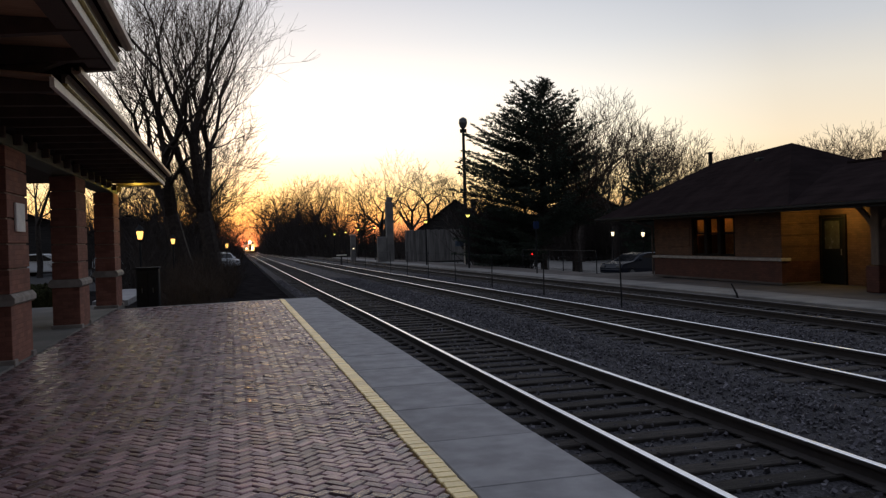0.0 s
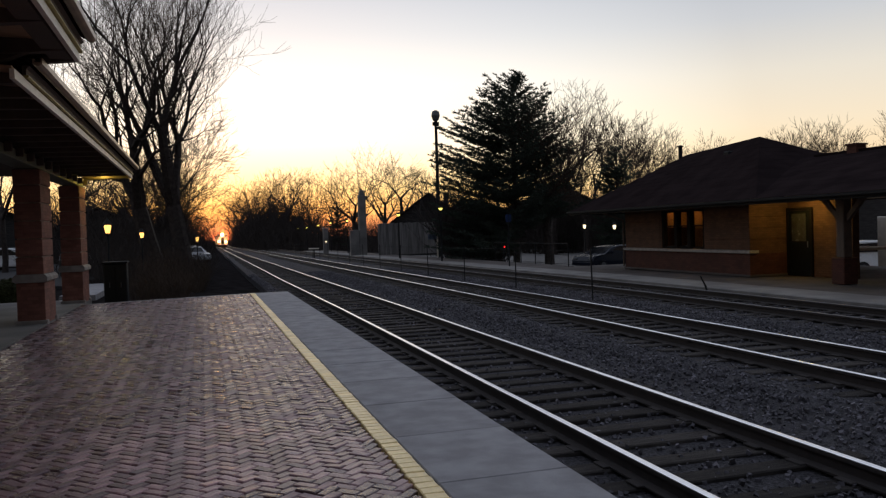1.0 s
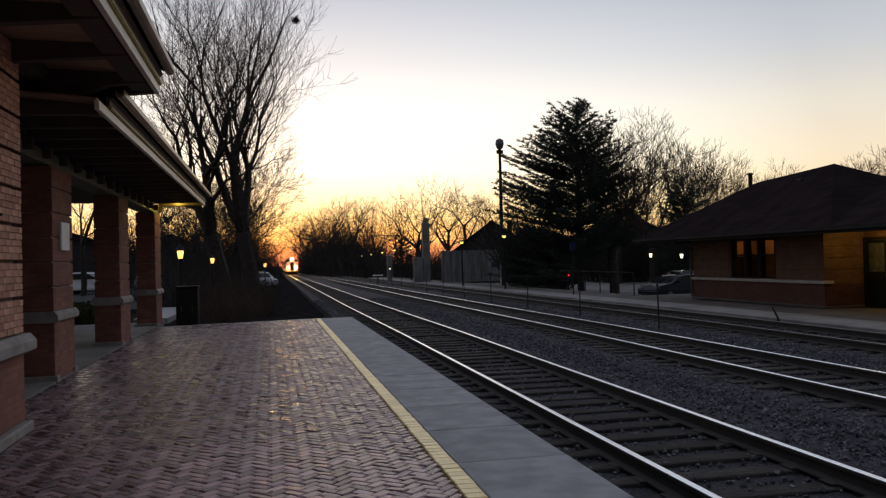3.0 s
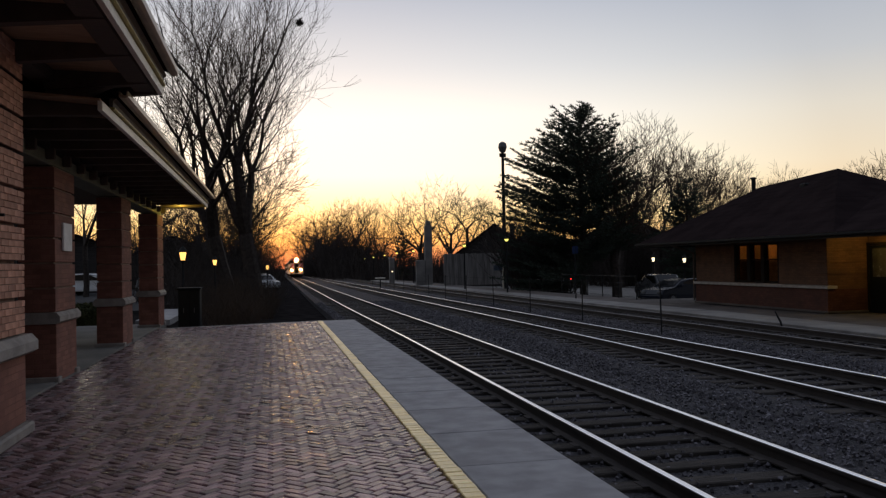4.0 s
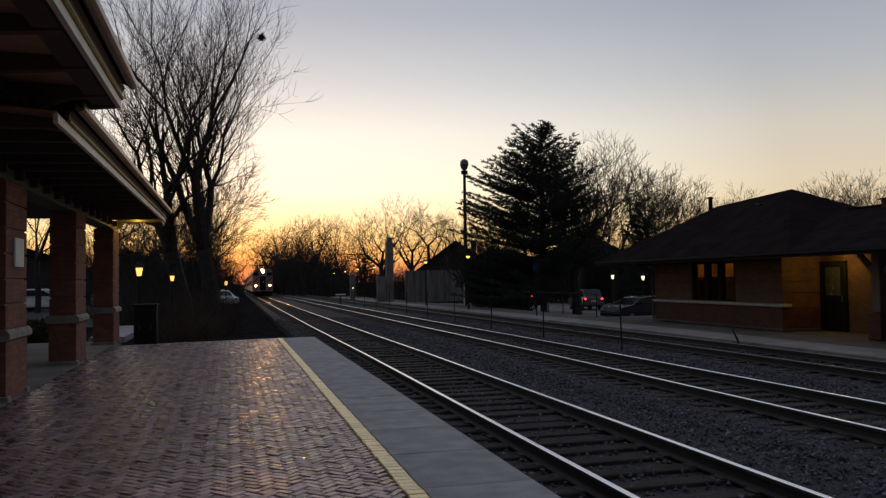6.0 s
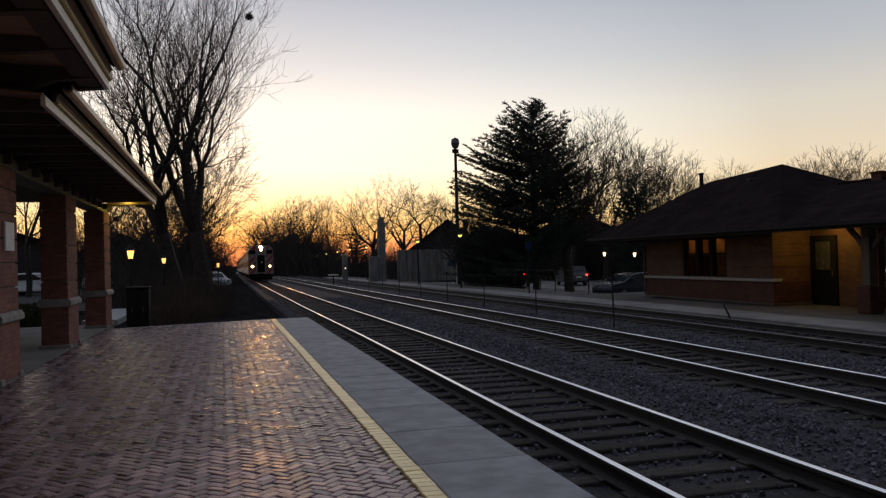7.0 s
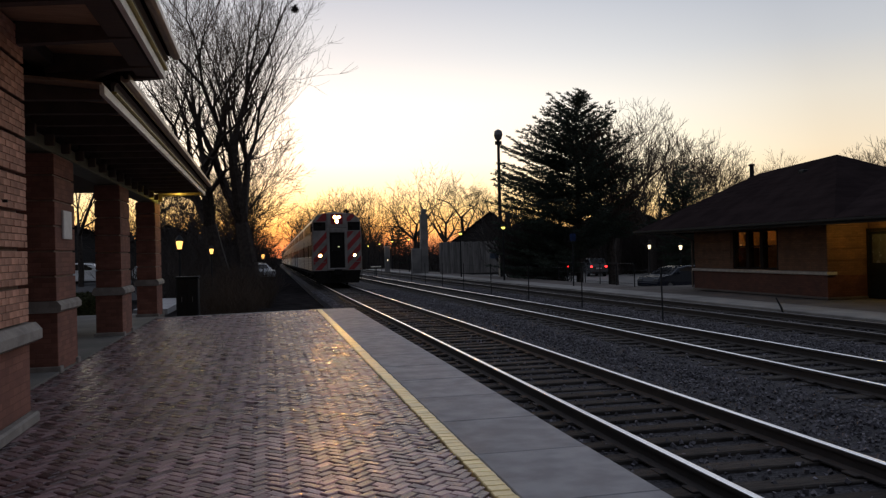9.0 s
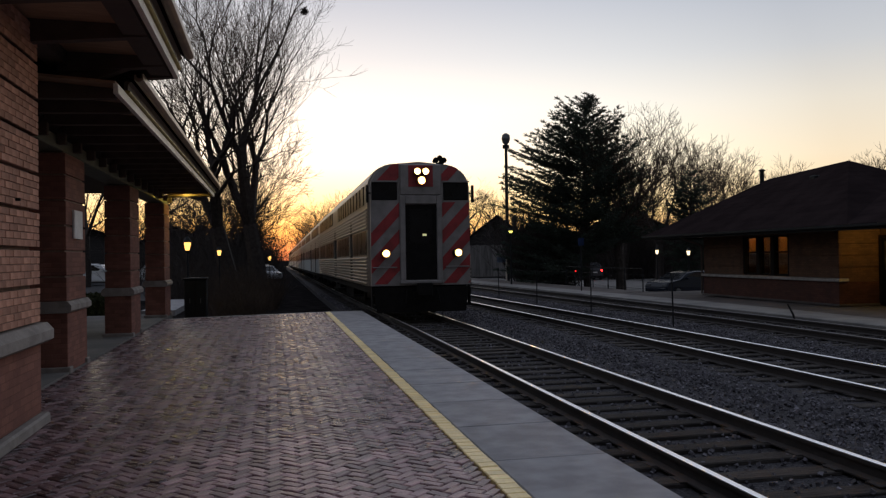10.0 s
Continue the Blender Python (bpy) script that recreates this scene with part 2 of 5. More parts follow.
def tube(bm, p0, p1, r0, r1, n=8, caps=True):
    p0, p1 = Vector(p0), Vector(p1)
    q = (p1 - p0).to_track_quat("Z", "Y")
    a = [bm.verts.new(p0 + q @ Vector((r0 * math.cos(t), r0 * math.sin(t), 0))) for t in (2 * math.pi * i / n for i in range(n))]
    b = [bm.verts.new(p1 + q @ Vector((r1 * math.cos(t), r1 * math.sin(t), 0))) for t in (2 * math.pi * i / n for i in range(n))]
    for i in range(n):
        bm.faces.new((a[i], a[(i + 1) % n], b[(i + 1) % n], b[i]))
    if caps:
        bm.faces.new(a[::-1])
        bm.faces.new(b)
    return bm


def lathe(bm, profile, n=16, at=(0, 0, 0)):
    """profile of (radius, z) turned about z."""
    rings = [[bm.verts.new((at[0] + max(r, 1e-4) * math.cos(2 * math.pi * i / n), at[1] + max(r, 1e-4) * math.sin(2 * math.pi * i / n), at[2] + z)) for i in range(n)] for r, z in profile]
    for a, b in zip(rings, rings[1:]):
        for i in range(n):
            bm.faces.new((a[i], a[(i + 1) % n], b[(i + 1) % n], b[i]))
    bm.faces.new(rings[0][::-1])
    bm.faces.new(rings[-1])
    return bm


# ---- ground, tracks and platforms ----
def stations(y0, y1, step=20):
    n = max(1, int((y1 - y0) / step))
    return [y0 + (y1 - y0) * i / n for i in range(n + 1)]


def build_ground():
    bm = bmesh.new()
    xs = (-900, -300, -120, -50, -20, -8, -3.2, 2.2, 15, 20, 30, 60, 150, 400, 1200)
    ys = (-400, -60, -10, 25, 35, 60, 100, 160, 260, 420, 700, 1500)
    rows = [[bm.verts.new((x + OFF(min(y, 420)), y, -0.62 + DZ(min(y, 420)) + (-0.55 if x > 19 else 0.35 if x < -3.1 else 0))) for x in xs] for y in ys]
    for a, b in zip(rows, rows[1:]):
        for i in range(len(xs) - 1):
            bm.faces.new((a[i], a[i + 1], b[i + 1], b[i]))
    solid("ground", bm, M_DIRT, "dark bare earth and winter grass beside the railway", "ground", kind="structure")


TRACKS = (4.035, 8.235, 12.435)


def build_tracks():
    # one bed of broken stone under all three tracks
    bm = bmesh.new()
    prof = [(2.2, -1.0), (2.3, -0.40)]
    for c in TRACKS:
        prof += [(c - 1.30, -0.375), (c - 0.9, -0.402), (c + 0.9, -0.402), (c + 1.30, -0.375), (c + 2.1, -0.40)]
    prof[-1] = (14.0, -0.42)
    prof += [(14.05, -1.0)]
    sweep(bm, prof, stations(-20, 25) + stations(26, 420), shift=lambda y: (OFF(y), DZ(y)))
    solid("ballast_bed", bm, M_BALLAST, "grey crushed-stone ballast under three railway tracks", "ballast", kind="stuff")
    head = [(-0.033, -0.005), (-0.028, -0.0012), (-0.018, 0.0006), (0.0, 0.0012), (0.018, 0.0006), (0.028, -0.0012), (0.033, -0.005)]
    web = [(-0.030, -0.004), (-0.0355, -0.012), (-0.036, -0.04), (-0.010, -0.05), (-0.010, -0.13), (-0.07, -0.15), (-0.07, -0.165), (0.07, -0.165), (0.07, -0.15), (0.010, -0.13), (0.010, -0.05), (0.036, -0.04), (0.0355, -0.012), (0.030, -0.004)]
    tie = mesh_of("tie", box(bmesh.new(), -1.28, 1.28, -0.115, 0.115, -0.32, -0.165, bevel=0.012), M_TIE)
    plate = mesh_of("tie_plate", box(bmesh.new(), -0.13, 0.13, -0.09, 0.09, -0.166, -0.148, bevel=0.004), M_RAIL)
    rng = random.Random(4)
    for k, c in enumerate(TRACKS):
        t = thing("railway_track", "steel rails polished on top over dark weathered timber ties", "railway track", "parallel tracks", at=(c, 0, -0.2))
        ys = stations(-10, 35, 15) + stations(40, 420, 20)
        for s in (-0.7525, 0.7525):
            r = part("rail", sweep(bmesh.new(), [(x + s, z) for x, z in web], ys, shift=lambda y: (OFF(y), DZ(y))), M_RAIL, t)
            part("rail_head", sweep(bmesh.new(), [(x + s, z) for x, z in head], ys, shift=lambda y: (OFF(y), DZ(y))), M_RAIL_DULL if k == 2 else M_RAIL_HEAD, r, "bright worn running surface")
        y = (-8.0, -7.7, -7.9)[k]
        while y < (125, 100, 80)[k]:
            o = part("tie", tie, None, t)
            o.matrix_basis = pose(OFF(y) + rng.uniform(-0.05, 0.05), y + rng.uniform(-0.03, 0.03), DZ(y) + rng.uniform(-0.012, 0.012), 0, rng.uniform(-0.4, 0.4), rng.uniform(-1.2, 1.2))
            if y < 30:
                for s in (-0.7525, 0.7525):
                    part("tie_plate", plate, None, t).location = (s, y, 0)
            y += 0.54
    # loose stones
    verts, faces = [], []
    cube = [(-1, -1, -0.7), (1, -1, -0.8), (1.1, 1, -0.6), (-0.9, 1.1, -0.8), (-0.6, -0.7, 0.8), (0.7, -0.6, 0.6), (0.6, 0.7, 0.9), (-0.7, 0.6, 0.7)]
    quads = ((3, 2, 1, 0), (4, 5, 6, 7), (0, 1, 5, 4), (1, 2, 6, 5), (2, 3, 7, 6), (3, 0, 4, 7))
    for i in range(80000):
        d = 1.0 + 46.0 * rng.random() ** 1.5
        x = rng.uniform(2.35, 13.9)
        # fewer stones on the ties themselves
        near = min(abs(x - c) for c in TRACKS)
        if near < 1.25 and rng.random() < (0.72 if x < 6 else 0.6):
            continue
        if any(abs(abs(x - c) - 0.7525) < 0.1 for c in TRACKS):
            continue
        m = Matrix.Translation((x, d, (-0.39 if near < 1.25 else -0.385) + DZ(d) + rng.uniform(-0.01, 0.022))) @ Euler((rng.uniform(0, 6), rng.uniform(0, 6), rng.uniform(0, 6))).to_matrix().to_4x4() @ Matrix.Scale(rng.uniform(0.010, 0.024), 4)
        b = len(verts)
        verts += [m @ Vector(p) for p in cube]
        faces += [tuple(b + j for j in q) for q in quads]
    me = bpy.data.meshes.new("ballast_stones")
    me.from_pydata(verts, [], faces)
    me.materials.append(M_STONES)
    tagged(new("ballast_stones", me), "loose angular grey ballast stones between the tracks", "ballast", kind="stuff")


YELLOW0, YELLOW1, EDGE = 1.30, 1.455, 2.40


def end_y(x):
    """The platform's far end runs slightly askew."""
    return 23.55 + 0.24 * (x + 0.2)


def build_platform():
    p = thing("platform", "brick-paved station platform with a concrete edge", "platform", kind="structure")
    bm = bmesh.new()
    prof = [(-3.9, -0.05), (EDGE - 0.02, -0.05), (EDGE - 0.02, -0.6), (-3.9, -0.6)]
    top = [[bm.verts.new((x, y, z)) for x, z in prof] for y in (-12, 0)]
    for v, (x, z) in zip(top[1], prof):
        v.co.y = end_y(x) - 0.03
    for i in range(4):
        bm.faces.new((top[0][i], top[0][(i + 1) % 4], top[1][(i + 1) % 4], top[1][i]))
    bm.faces.new(top[0])
    bm.faces.new(top[1][::-1])
    part("bedding", bm, M_SAND, p)
    # concrete edge slabs
    y = -7.69
    rng = random.Random(2)
    while y < 24:
        y1 = y + 1.27
        bm = bmesh.new()
        y1 = min(y1, 24.15)
        box(bm, YELLOW1 + 0.005, EDGE, y + 0.005, y1 - 0.005, -0.22, rng.uniform(-0.003, 0.003), bevel=0.008)
        part("edge_slab", bm, M_CONCRETE, p)
        y = y1
    # painted header course
    hd = mesh_of("yellow_paver", box(bmesh.new(), -0.074, 0.074, -0.054, 0.054, -0.06, 0.003, bevel=0.007), M_PAVER_YELLOW)
    n = 0
    y = -4.0
    while y < end_y(1.35) - 0.05 and n < 290:
        o = part("yellow_paver", hd, None, p)
        o.matrix_basis = pose((YELLOW0 + YELLOW1) / 2 + rng.uniform(-0.004, 0.004), y, rng.uniform(-0.003, 0.003), rng.uniform(-1.4, 1.4), rng.uniform(-1.4, 1.4), rng.uniform(-2.0, 2.0))
        y += 0.117
        n += 1
    # herringbone field, bricks laid at 45 degrees to the line
    L, Wd, g = 0.170, 0.085, 0.008
    single = mesh_of("paver", box(bmesh.new(), -L / 2 + g / 2, L / 2 - g / 2, -Wd / 2 + g / 2, Wd / 2 - g / 2, -0.06, 0.0, bevel=0.007), M_PAVER)
    base_v = [v.co.copy() for v in single.vertices]
    base_f = [tuple(q.vertices) for q in single.polygons]
    verts, faces = [], []
    c45 = Matrix.Rotation(radians(45), 4, "Z")
    count = 0
    for i in range(-170, 330):
        for j in range(-170, 330):
            for kind in (0, 1):
                # unit of the 2:1 herringbone lattice
                a, b = i, j
                if (a - b) % 4 != 0:
                    continue
                if kind == 0:
                    cx, cy, rot = (a + 1.0) * Wd, (b + 0.5) * Wd, 0
                else:
                    cx, cy, rot = (a + 0.5) * Wd, (b + 2.0) * Wd, 90
                q = c45 @ Vector((cx, cy, 0))
                x, y = q.x, q.y
                if not (-3.02 < x < YELLOW0 + 0.04 and -4.0 < y < end_y(x)):
                    continue
                m = Matrix.Translation((x, y, rng.gauss(0, 0.0022))) @ Euler((rng.gauss(0, 0.036), rng.gauss(0, 0.036), rng.gauss(0, 0.02))).to_matrix().to_4x4() @ c45 @ Matrix.Rotation(radians(rot), 4, "Z")
                if 5.3 < y < 7.6 and -1.0 < x < 1.15 and count < 300:
                    count += 1
                    part("paver", single, None, p).matrix_basis = m
                else:
                    k = len(verts)
                    for v in base_v:
                        c = m @ v
                        verts.append(Vector((min(c.x, YELLOW0 - 0.006), min(c.y, end_y(c.x) - 0.058), c.z)))
                    faces += [tuple(k + t for t in f) for f in base_f]
    me = bpy.data.meshes.new("paver_field")
    me.from_pydata(verts, [], faces)
    me.materials.append(M_PAVER)
    tagged(part("paver_field", me, None, p), "purplish-red herringbone brick paving", kind="stuff")
    # concrete kerb at the platform's end and the strip under the arcade
    bm = bmesh.new()
    for x0, x1 in ((-3.0, -1.0), (-1.0, YELLOW1)):
        vs = [bm.verts.new((x, end_y(x) + d, z)) for x in (x0 + 0.01, x1 - 0.01) for d in (-0.05, 0.10) for z in (-0.4, 0.004)]
        for q in ((0, 1, 3, 2), (4, 6, 7, 5), (0, 4, 5, 1), (2, 3, 7, 6), (0, 2, 6, 4), (1, 5, 7, 3)):
            bm.faces.new([vs[i] for i in q])
    part("end_kerb", bm, M_CONCRETE, p)
    part("arcade_walk", boxes((-9.0, -3.03, 8.9, 24.6, -0.3, 0.03)), M_CONCRETE_OLD, p, "worn concrete walk under the arcade")


def build_far_platform():
    p = thing("far_platform", "long low concrete platform along the opposite track", "platform", kind="structure")
    y = -20.0
    while y < 118:
        y1 = y + 4.6
        bm = bmesh.new()
        sweep(bm, [(13.98, -0.62), (13.98, -0.235), (14.01, -0.215), (15.3, -0.205), (15.3, -0.62)], (y + 0.008, y1 - 0.008), shift=lambda t: (OFF(t), DZ(t)))
        part("platform_slab", bm, M_CONCRETE_OLD, p)
        back = 24.5 if y < 31 else 17.2
        bm = sweep(bmesh.new(), [(15.31, -0.62), (15.31, -0.208), (back, -0.19), (back, -0.62)], (y + 0.004, y1 - 0.004), shift=lambda t: (OFF(t), DZ(t)))
        part("paved_strip", bm, M_WORN_ASPHALT, p, "dark worn asphalt surface")
        y = y1


build_ground()
build_tracks()
build_platform()
build_far_platform()

# ---- the station house and its arcade beside the brick platform ----
M_POSTER = material("notice_paper", (0.86, 0.85, 0.83), 0.6, dark=(0.78, 0.77, 0.75), scale=3, fine=30, bump=0)
M_BEAM = material("painted_beam", (0.17, 0.18, 0.13), 0.6, scale=4, fine=50)
G_CANOPY = glow("canopy_lamp_glow", (1.0, 0.72, 0.15), 14)
G_DIM = glow("dim_canopy_lamp_glow", (0.9, 0.9, 0.7), 0.55)
G_LANTERN = glow("lantern_glow", (1.0, 0.52, 0.13), 1.9)
G_LIME = glow("platform_lamp_glow", (1.0, 0.84, 0.16), 1.8)
G_WHITE = glow("white_lamp_glow", (1.0, 0.80, 0.48), 1.8)
G_TAIL = glow("tail_lamp_glow", (1.0, 0.02, 0.02), 7)
G_ROOM = glow("room_lamp_glow", (1.0, 0.5, 0.14), 9)


def eave(parent, x, z, y0, y1, late=0.0):
    """A boxed eave: cream board, ochre bead, dark cove and half-round gutter."""
    part("fascia", sweep(bmesh.new(), [(x, z), (x + 0.052, z), (x + 0.048, z + 0.105), (x + 0.0, z + 0.11)], (y0, y1)), M_WHITE_TRIM, parent, "cream painted fascia board")
    y0 += late
    part("bead", sweep(bmesh.new(), [(x + 0.03, z + 0.112), (x + 0.07, z + 0.108), (x + 0.085, z + 0.122), (x + 0.085, z + 0.14), (x + 0.03, z + 0.145)], (y0, y1)), M_GOLD_TRIM, parent, "ochre bead moulding")
    part("cove", sweep(bmesh.new(), [(x + 0.02, z + 0.146), (x + 0.06, z + 0.146), (x + 0.065, z + 0.215), (x + 0.10, z + 0.25), (x + 0.02, z + 0.25)], (y0, y1)), M_TIMBER_DARK, parent)
    g = [(x + 0.13, z + 0.33), (x + 0.128, z + 0.275), (x + 0.16, z + 0.25), (x + 0.20, z + 0.25), (x + 0.232, z + 0.275), (x + 0.232, z + 0.345), (x + 0.215, z + 0.345), (x + 0.215, z + 0.29), (x + 0.15, z + 0.29), (x + 0.15, z + 0.33)]
    part("gutter", sweep(bmesh.new(), g, (y0 - 0.0, y1 + 0.03)), M_GUTTER, parent, "copper-brown metal gutter")


def canopy_roof(parent, x_in, x_edge, z_edge, y0, y1, pitch, rafter_gap, x_back, late=0.0, border=0.0):
    """Slates over rafters, boarded underneath."""
    eave(parent, x_edge, z_edge, y0, y1, late)
    rise = (x_edge - x_in) * pitch
    part("soffit", sweep(bmesh.new(), [(x_in, z_edge + rise + 0.11), (x_edge + 0.02, z_edge + 0.11), (x_edge + 0.02, z_edge + 0.14), (x_in, z_edge + rise + 0.14)], (y0 + 0.02, y1 - 0.02)), M_SOFFIT, parent, "brown boarded soffit")
    y = y0 + 0.35
    while y < y1 - 0.1:
        part("rafter", sweep(bmesh.new(), [(x_in, z_edge + rise - 0.12), (x_edge - 0.03, z_edge + 0.0), (x_edge - 0.03, z_edge + 0.108), (x_in, z_edge + rise + 0.108)], (y - 0.06, y + 0.06)), M_TIMBER_DARK, parent)
        y += rafter_gap
    if border:
        part("edge_beam", boxes((x_edge - border, x_edge - 0.032, y0, y1 - 0.13, z_edge + 0.006, z_edge + 0.108)), M_TIMBER_DARK, parent)
    part("edge_rafter", sweep(bmesh.new(), [(x_in, z_edge + rise - 0.14), (x_edge - 0.005, z_edge), (x_edge - 0.005, z_edge + 0.108), (x_in, z_edge + rise + 0.108)], (y1 - 0.12, y1 - 0.001)), M_TIMBER_DARK, parent)
    r2 = (x_edge - x_back) / 2 * 0.55
    xm = (x_edge + x_back) / 2
    part("roof", sweep(bmesh.new(), [(x_edge + 0.12, z_edge + 0.275), (x_edge + 0.13, z_edge + 0.31), (xm, z_edge + 0.31 + r2), (x_back, z_edge + 0.31), (x_back, z_edge + 0.26), (xm, z_edge + 0.26 + r2)], (y0 + late, y1 - 0.03)), M_ROOF, parent, "dark slate roof")


def build_station():
    s = thing("station_house", "red brick station house with stone bands and deep timber eaves", "building")
    # main block: core wall, plinth, stone band and grooved brick courses
    part("core", boxes((-9.2, -2.51, -8, 8.70, 0.0, 4.3)), M_MORTAR, s)
    part("plinth", boxes((-9.25, -2.44, -8, 8.80, 0.12, 0.80), bevel=0.01), M_BRICK_FAR, s, "smooth red brick plinth")
    part("foot", boxes((-9.3, -2.37, -8, 8.86, 0.0, 0.115), bevel=0.02), M_STONE, s, "grey stone footing")
    bm = bmesh.new()
    sweep(bm, [(-9.3, 0.805), (-2.40, 0.805), (-2.34, 0.84), (-2.34, 0.93), (-2.40, 1.0), (-9.3, 1.0)], (-8, 8.88))
    part("stone_band", bm, M_STONE, s, "grey limestone band")
    # single bricks on the corner that the platform passes
    rng = random.Random(7)
    br = mesh_of("brick", box(bmesh.new(), -0.06, 0.0, -0.098, 0.098, -0.030, 0.030, bevel=0.004), M_BRICK)
    half = mesh_of("brick_half", box(bmesh.new(), -0.06, 0.0, -0.045, 0.045, -0.030, 0.030, bevel=0.004), M_BRICK)
    z, k, panel = 1.045, 0, None
    while z < 4.2:
        if k % 5 == 0:
            panel = part("brick_panel", boxes((-9.2, -2.44, -8, 7.28, z - 0.03, min(z + 0.30, 4.28))), M_BRICK_FAR, s)
            part("mortar_bed", boxes((-2.5, -2.452, 7.29, 8.775, z - 0.03, min(z + 0.295, 4.28))), M_MORTAR, s)
        y = 8.79 - (0.098 if k % 2 else 0.045)
        first = True
        while y > 7.35:
            mesh = half if (first and k % 2 == 0) else br
            o = part("brick", mesh, None, s)
            o.matrix_basis = pose(-2.44 + rng.uniform(-0.003, 0.003), y, z, 0, 0, rng.uniform(-0.5, 0.5))
            y -= 0.15 if mesh is half else 0.206
            first = False
        k += 1
        z += 0.067 if k % 5 else 0.067 + 0.03
    # bolt set in the wall
    part("bolt", tube(bmesh.new(), (-2.46, 8.05, 2.16), (-2.40, 8.05, 2.16), 0.014, 0.014, 8), M_METAL_DARK, s)
    canopy_roof(s, -2.5, -1.34, 3.80, -8, 10.45, 0.02, 1.25, -10.4, border=0.26)
    part("wall_plate", boxes((-2.62, -2.40, 8.8, 10.0, 3.78, 3.98)), M_TIMBER_DARK, s)
    for y in (9.95,):
        bm = bmesh.new()
        sweep(bm, [(-2.5, 3.5), (-2.44, 3.5), (-1.6, 3.86), (-1.6, 3.95), (-2.5, 3.95)], (y - 0.1, y + 0.05))
        part("bracket", bm, M_TIMBER_DARK, s)

    a = thing("station_arcade", "open brick arcade with grooved piers under a low timber canopy", "arcade")
    for y0, y1 in ((12.50, 13.69), (17.80, 18.95), (23.18, 24.33)):
        x0, x1 = -3.56, -3.06
        pier = part("pier", boxes((x0 + 0.03, x1 - 0.03, y0 + 0.03, y1 - 0.03, 0.0, 3.16)), M_MORTAR, a)
        part("pier_base", boxes((x0 - 0.01, x1 + 0.01, y0 - 0.01, y1 + 0.01, 0.0, 0.86), bevel=0.008), M_BRICK_FAR, pier, "red brick pier base")
        for fa, fb in ((y0 - 0.05, y0 + 0.14), (y1 - 0.14, y1 + 0.05)):
            part("footing", boxes((x0 - 0.05, x1 + 0.05, fa, fb, 0.0, 0.10), bevel=0.012), M_STONE, pier)
        bm = bmesh.new()
        sweep(bm, [(x0 - 0.02, 0.865), (x0 - 0.07, 0.90), (x0 - 0.07, 0.97), (x0 - 0.02, 1.03), (x1 + 0.02, 1.03), (x1 + 0.07, 0.97), (x1 + 0.07, 0.90), (x1 + 0.02, 0.865)], (y0 - 0.06, y1 + 0.06))
        part("stone_band", bm, M_STONE, pier, "grey limestone band")
        z = 1.035
        while z < 3.1:
            z1 = min(z + 0.335, 3.14)
            part("brick_panel", boxes((x0, x1, y0, y1, z, z1), bevel=0.006), M_BRICK_FAR, pier)
            z = z1 + 0.028
    part("beam", boxes((-3.52, -3.10, 8.82, 24.45, 3.17, 3.36), bevel=0.015), M_BEAM, a, "painted timber beam over the piers")
    for i in range(17):
        y = 9.4 + i * 0.93
        part("beam_block", boxes((-3.10, -2.98, y, y + 0.09, 3.22, 3.38), bevel=0.01), M_TIMBER_DARK, a)
    canopy_roof(a, -3.1, -1.87, 3.42, 9.5, 24.55, 0.08, 0.9, -9.4, late=0.55)
    part("ceiling_board", boxes((-9.3, -3.12, 8.9, 24.4, 3.5, 3.54)), M_TIMBER_DARK, a)
    part("rear_beam", boxes((-9.3, -9.0, 8.9, 24.4, 2.72, 3.5)), M_TIMBER_DARK, a)
    # rear row of piers
    for y in (12.6, 17.9, 23.2):
        part("rear_pier", boxes((-8.6, -8.1, y, y + 0.6, 0.0, 3.5), bevel=0.01), M_BRICK_FAR, a)

    n = thing("notice", "blank-looking white paper notice in a thin frame on a brick pier", "notice", at=(-3.04, 13.12, 2.14))
    part("sheet", boxes((-0.012, 0.016, -0.24, 0.24, -0.19, 0.19)), M_POSTER, n)
    part("frame", boxes((-0.014, 0.012, -0.26, -0.24, -0.21, 0.21), (-0.014, 0.012, 0.24, 0.26, -0.21, 0.21), (-0.014, 0.012, -0.24, 0.24, 0.19, 0.21), (-0.014, 0.012, -0.24, 0.24, -0.21, -0.19)), M_POSTER, n)

    for x, y, z, on in ((-2.38, 14.47, 3.50, False), (-2.55, 24.13, 3.50, True)):
        l = thing("canopy_lamp", "small shaded lamp under the canopy boards", "lamp", "canopy lamps", at=(x, y, z))
        part("body", lathe(bmesh.new(), [(0.05, 0.10), (0.11, 0.05), (0.13, 0.0), (0.12, -0.005)], 14), M_METAL_DARK, l)
        part("bulb", lathe(bmesh.new(), [(0.04, -0.022), (0.08, -0.016), (0.10, -0.006)], 12), G_CANOPY if on else G_DIM, l)


build_station()


# ---- the station opposite ----
M_FRAME = material("dark_window_frame", (0.014, 0.011, 0.009), 0.85, fine=60, bump=0.05, spec=0.1)
M_PANE = glass("window_glass", (0.75, 0.72, 0.66))
M_BLIND = material("amber_roller_blind", (0.27, 0.185, 0.09), 0.8, scale=3, fine=30, bump=0.05)
tr_node = M_BLIND.node_tree.nodes.new("ShaderNodeBsdfTranslucent")
tr_node.inputs[0].default_value = (0.36, 0.215, 0.085, 1)
tr_mix = M_BLIND.node_tree.nodes.new("ShaderNodeMixShader")
tr_mix.inputs[0].default_value = 0.6
M_BLIND.node_tree.links.new(M_BLIND.node_tree.nodes["Principled BSDF"].outputs[0], tr_mix.inputs[1])
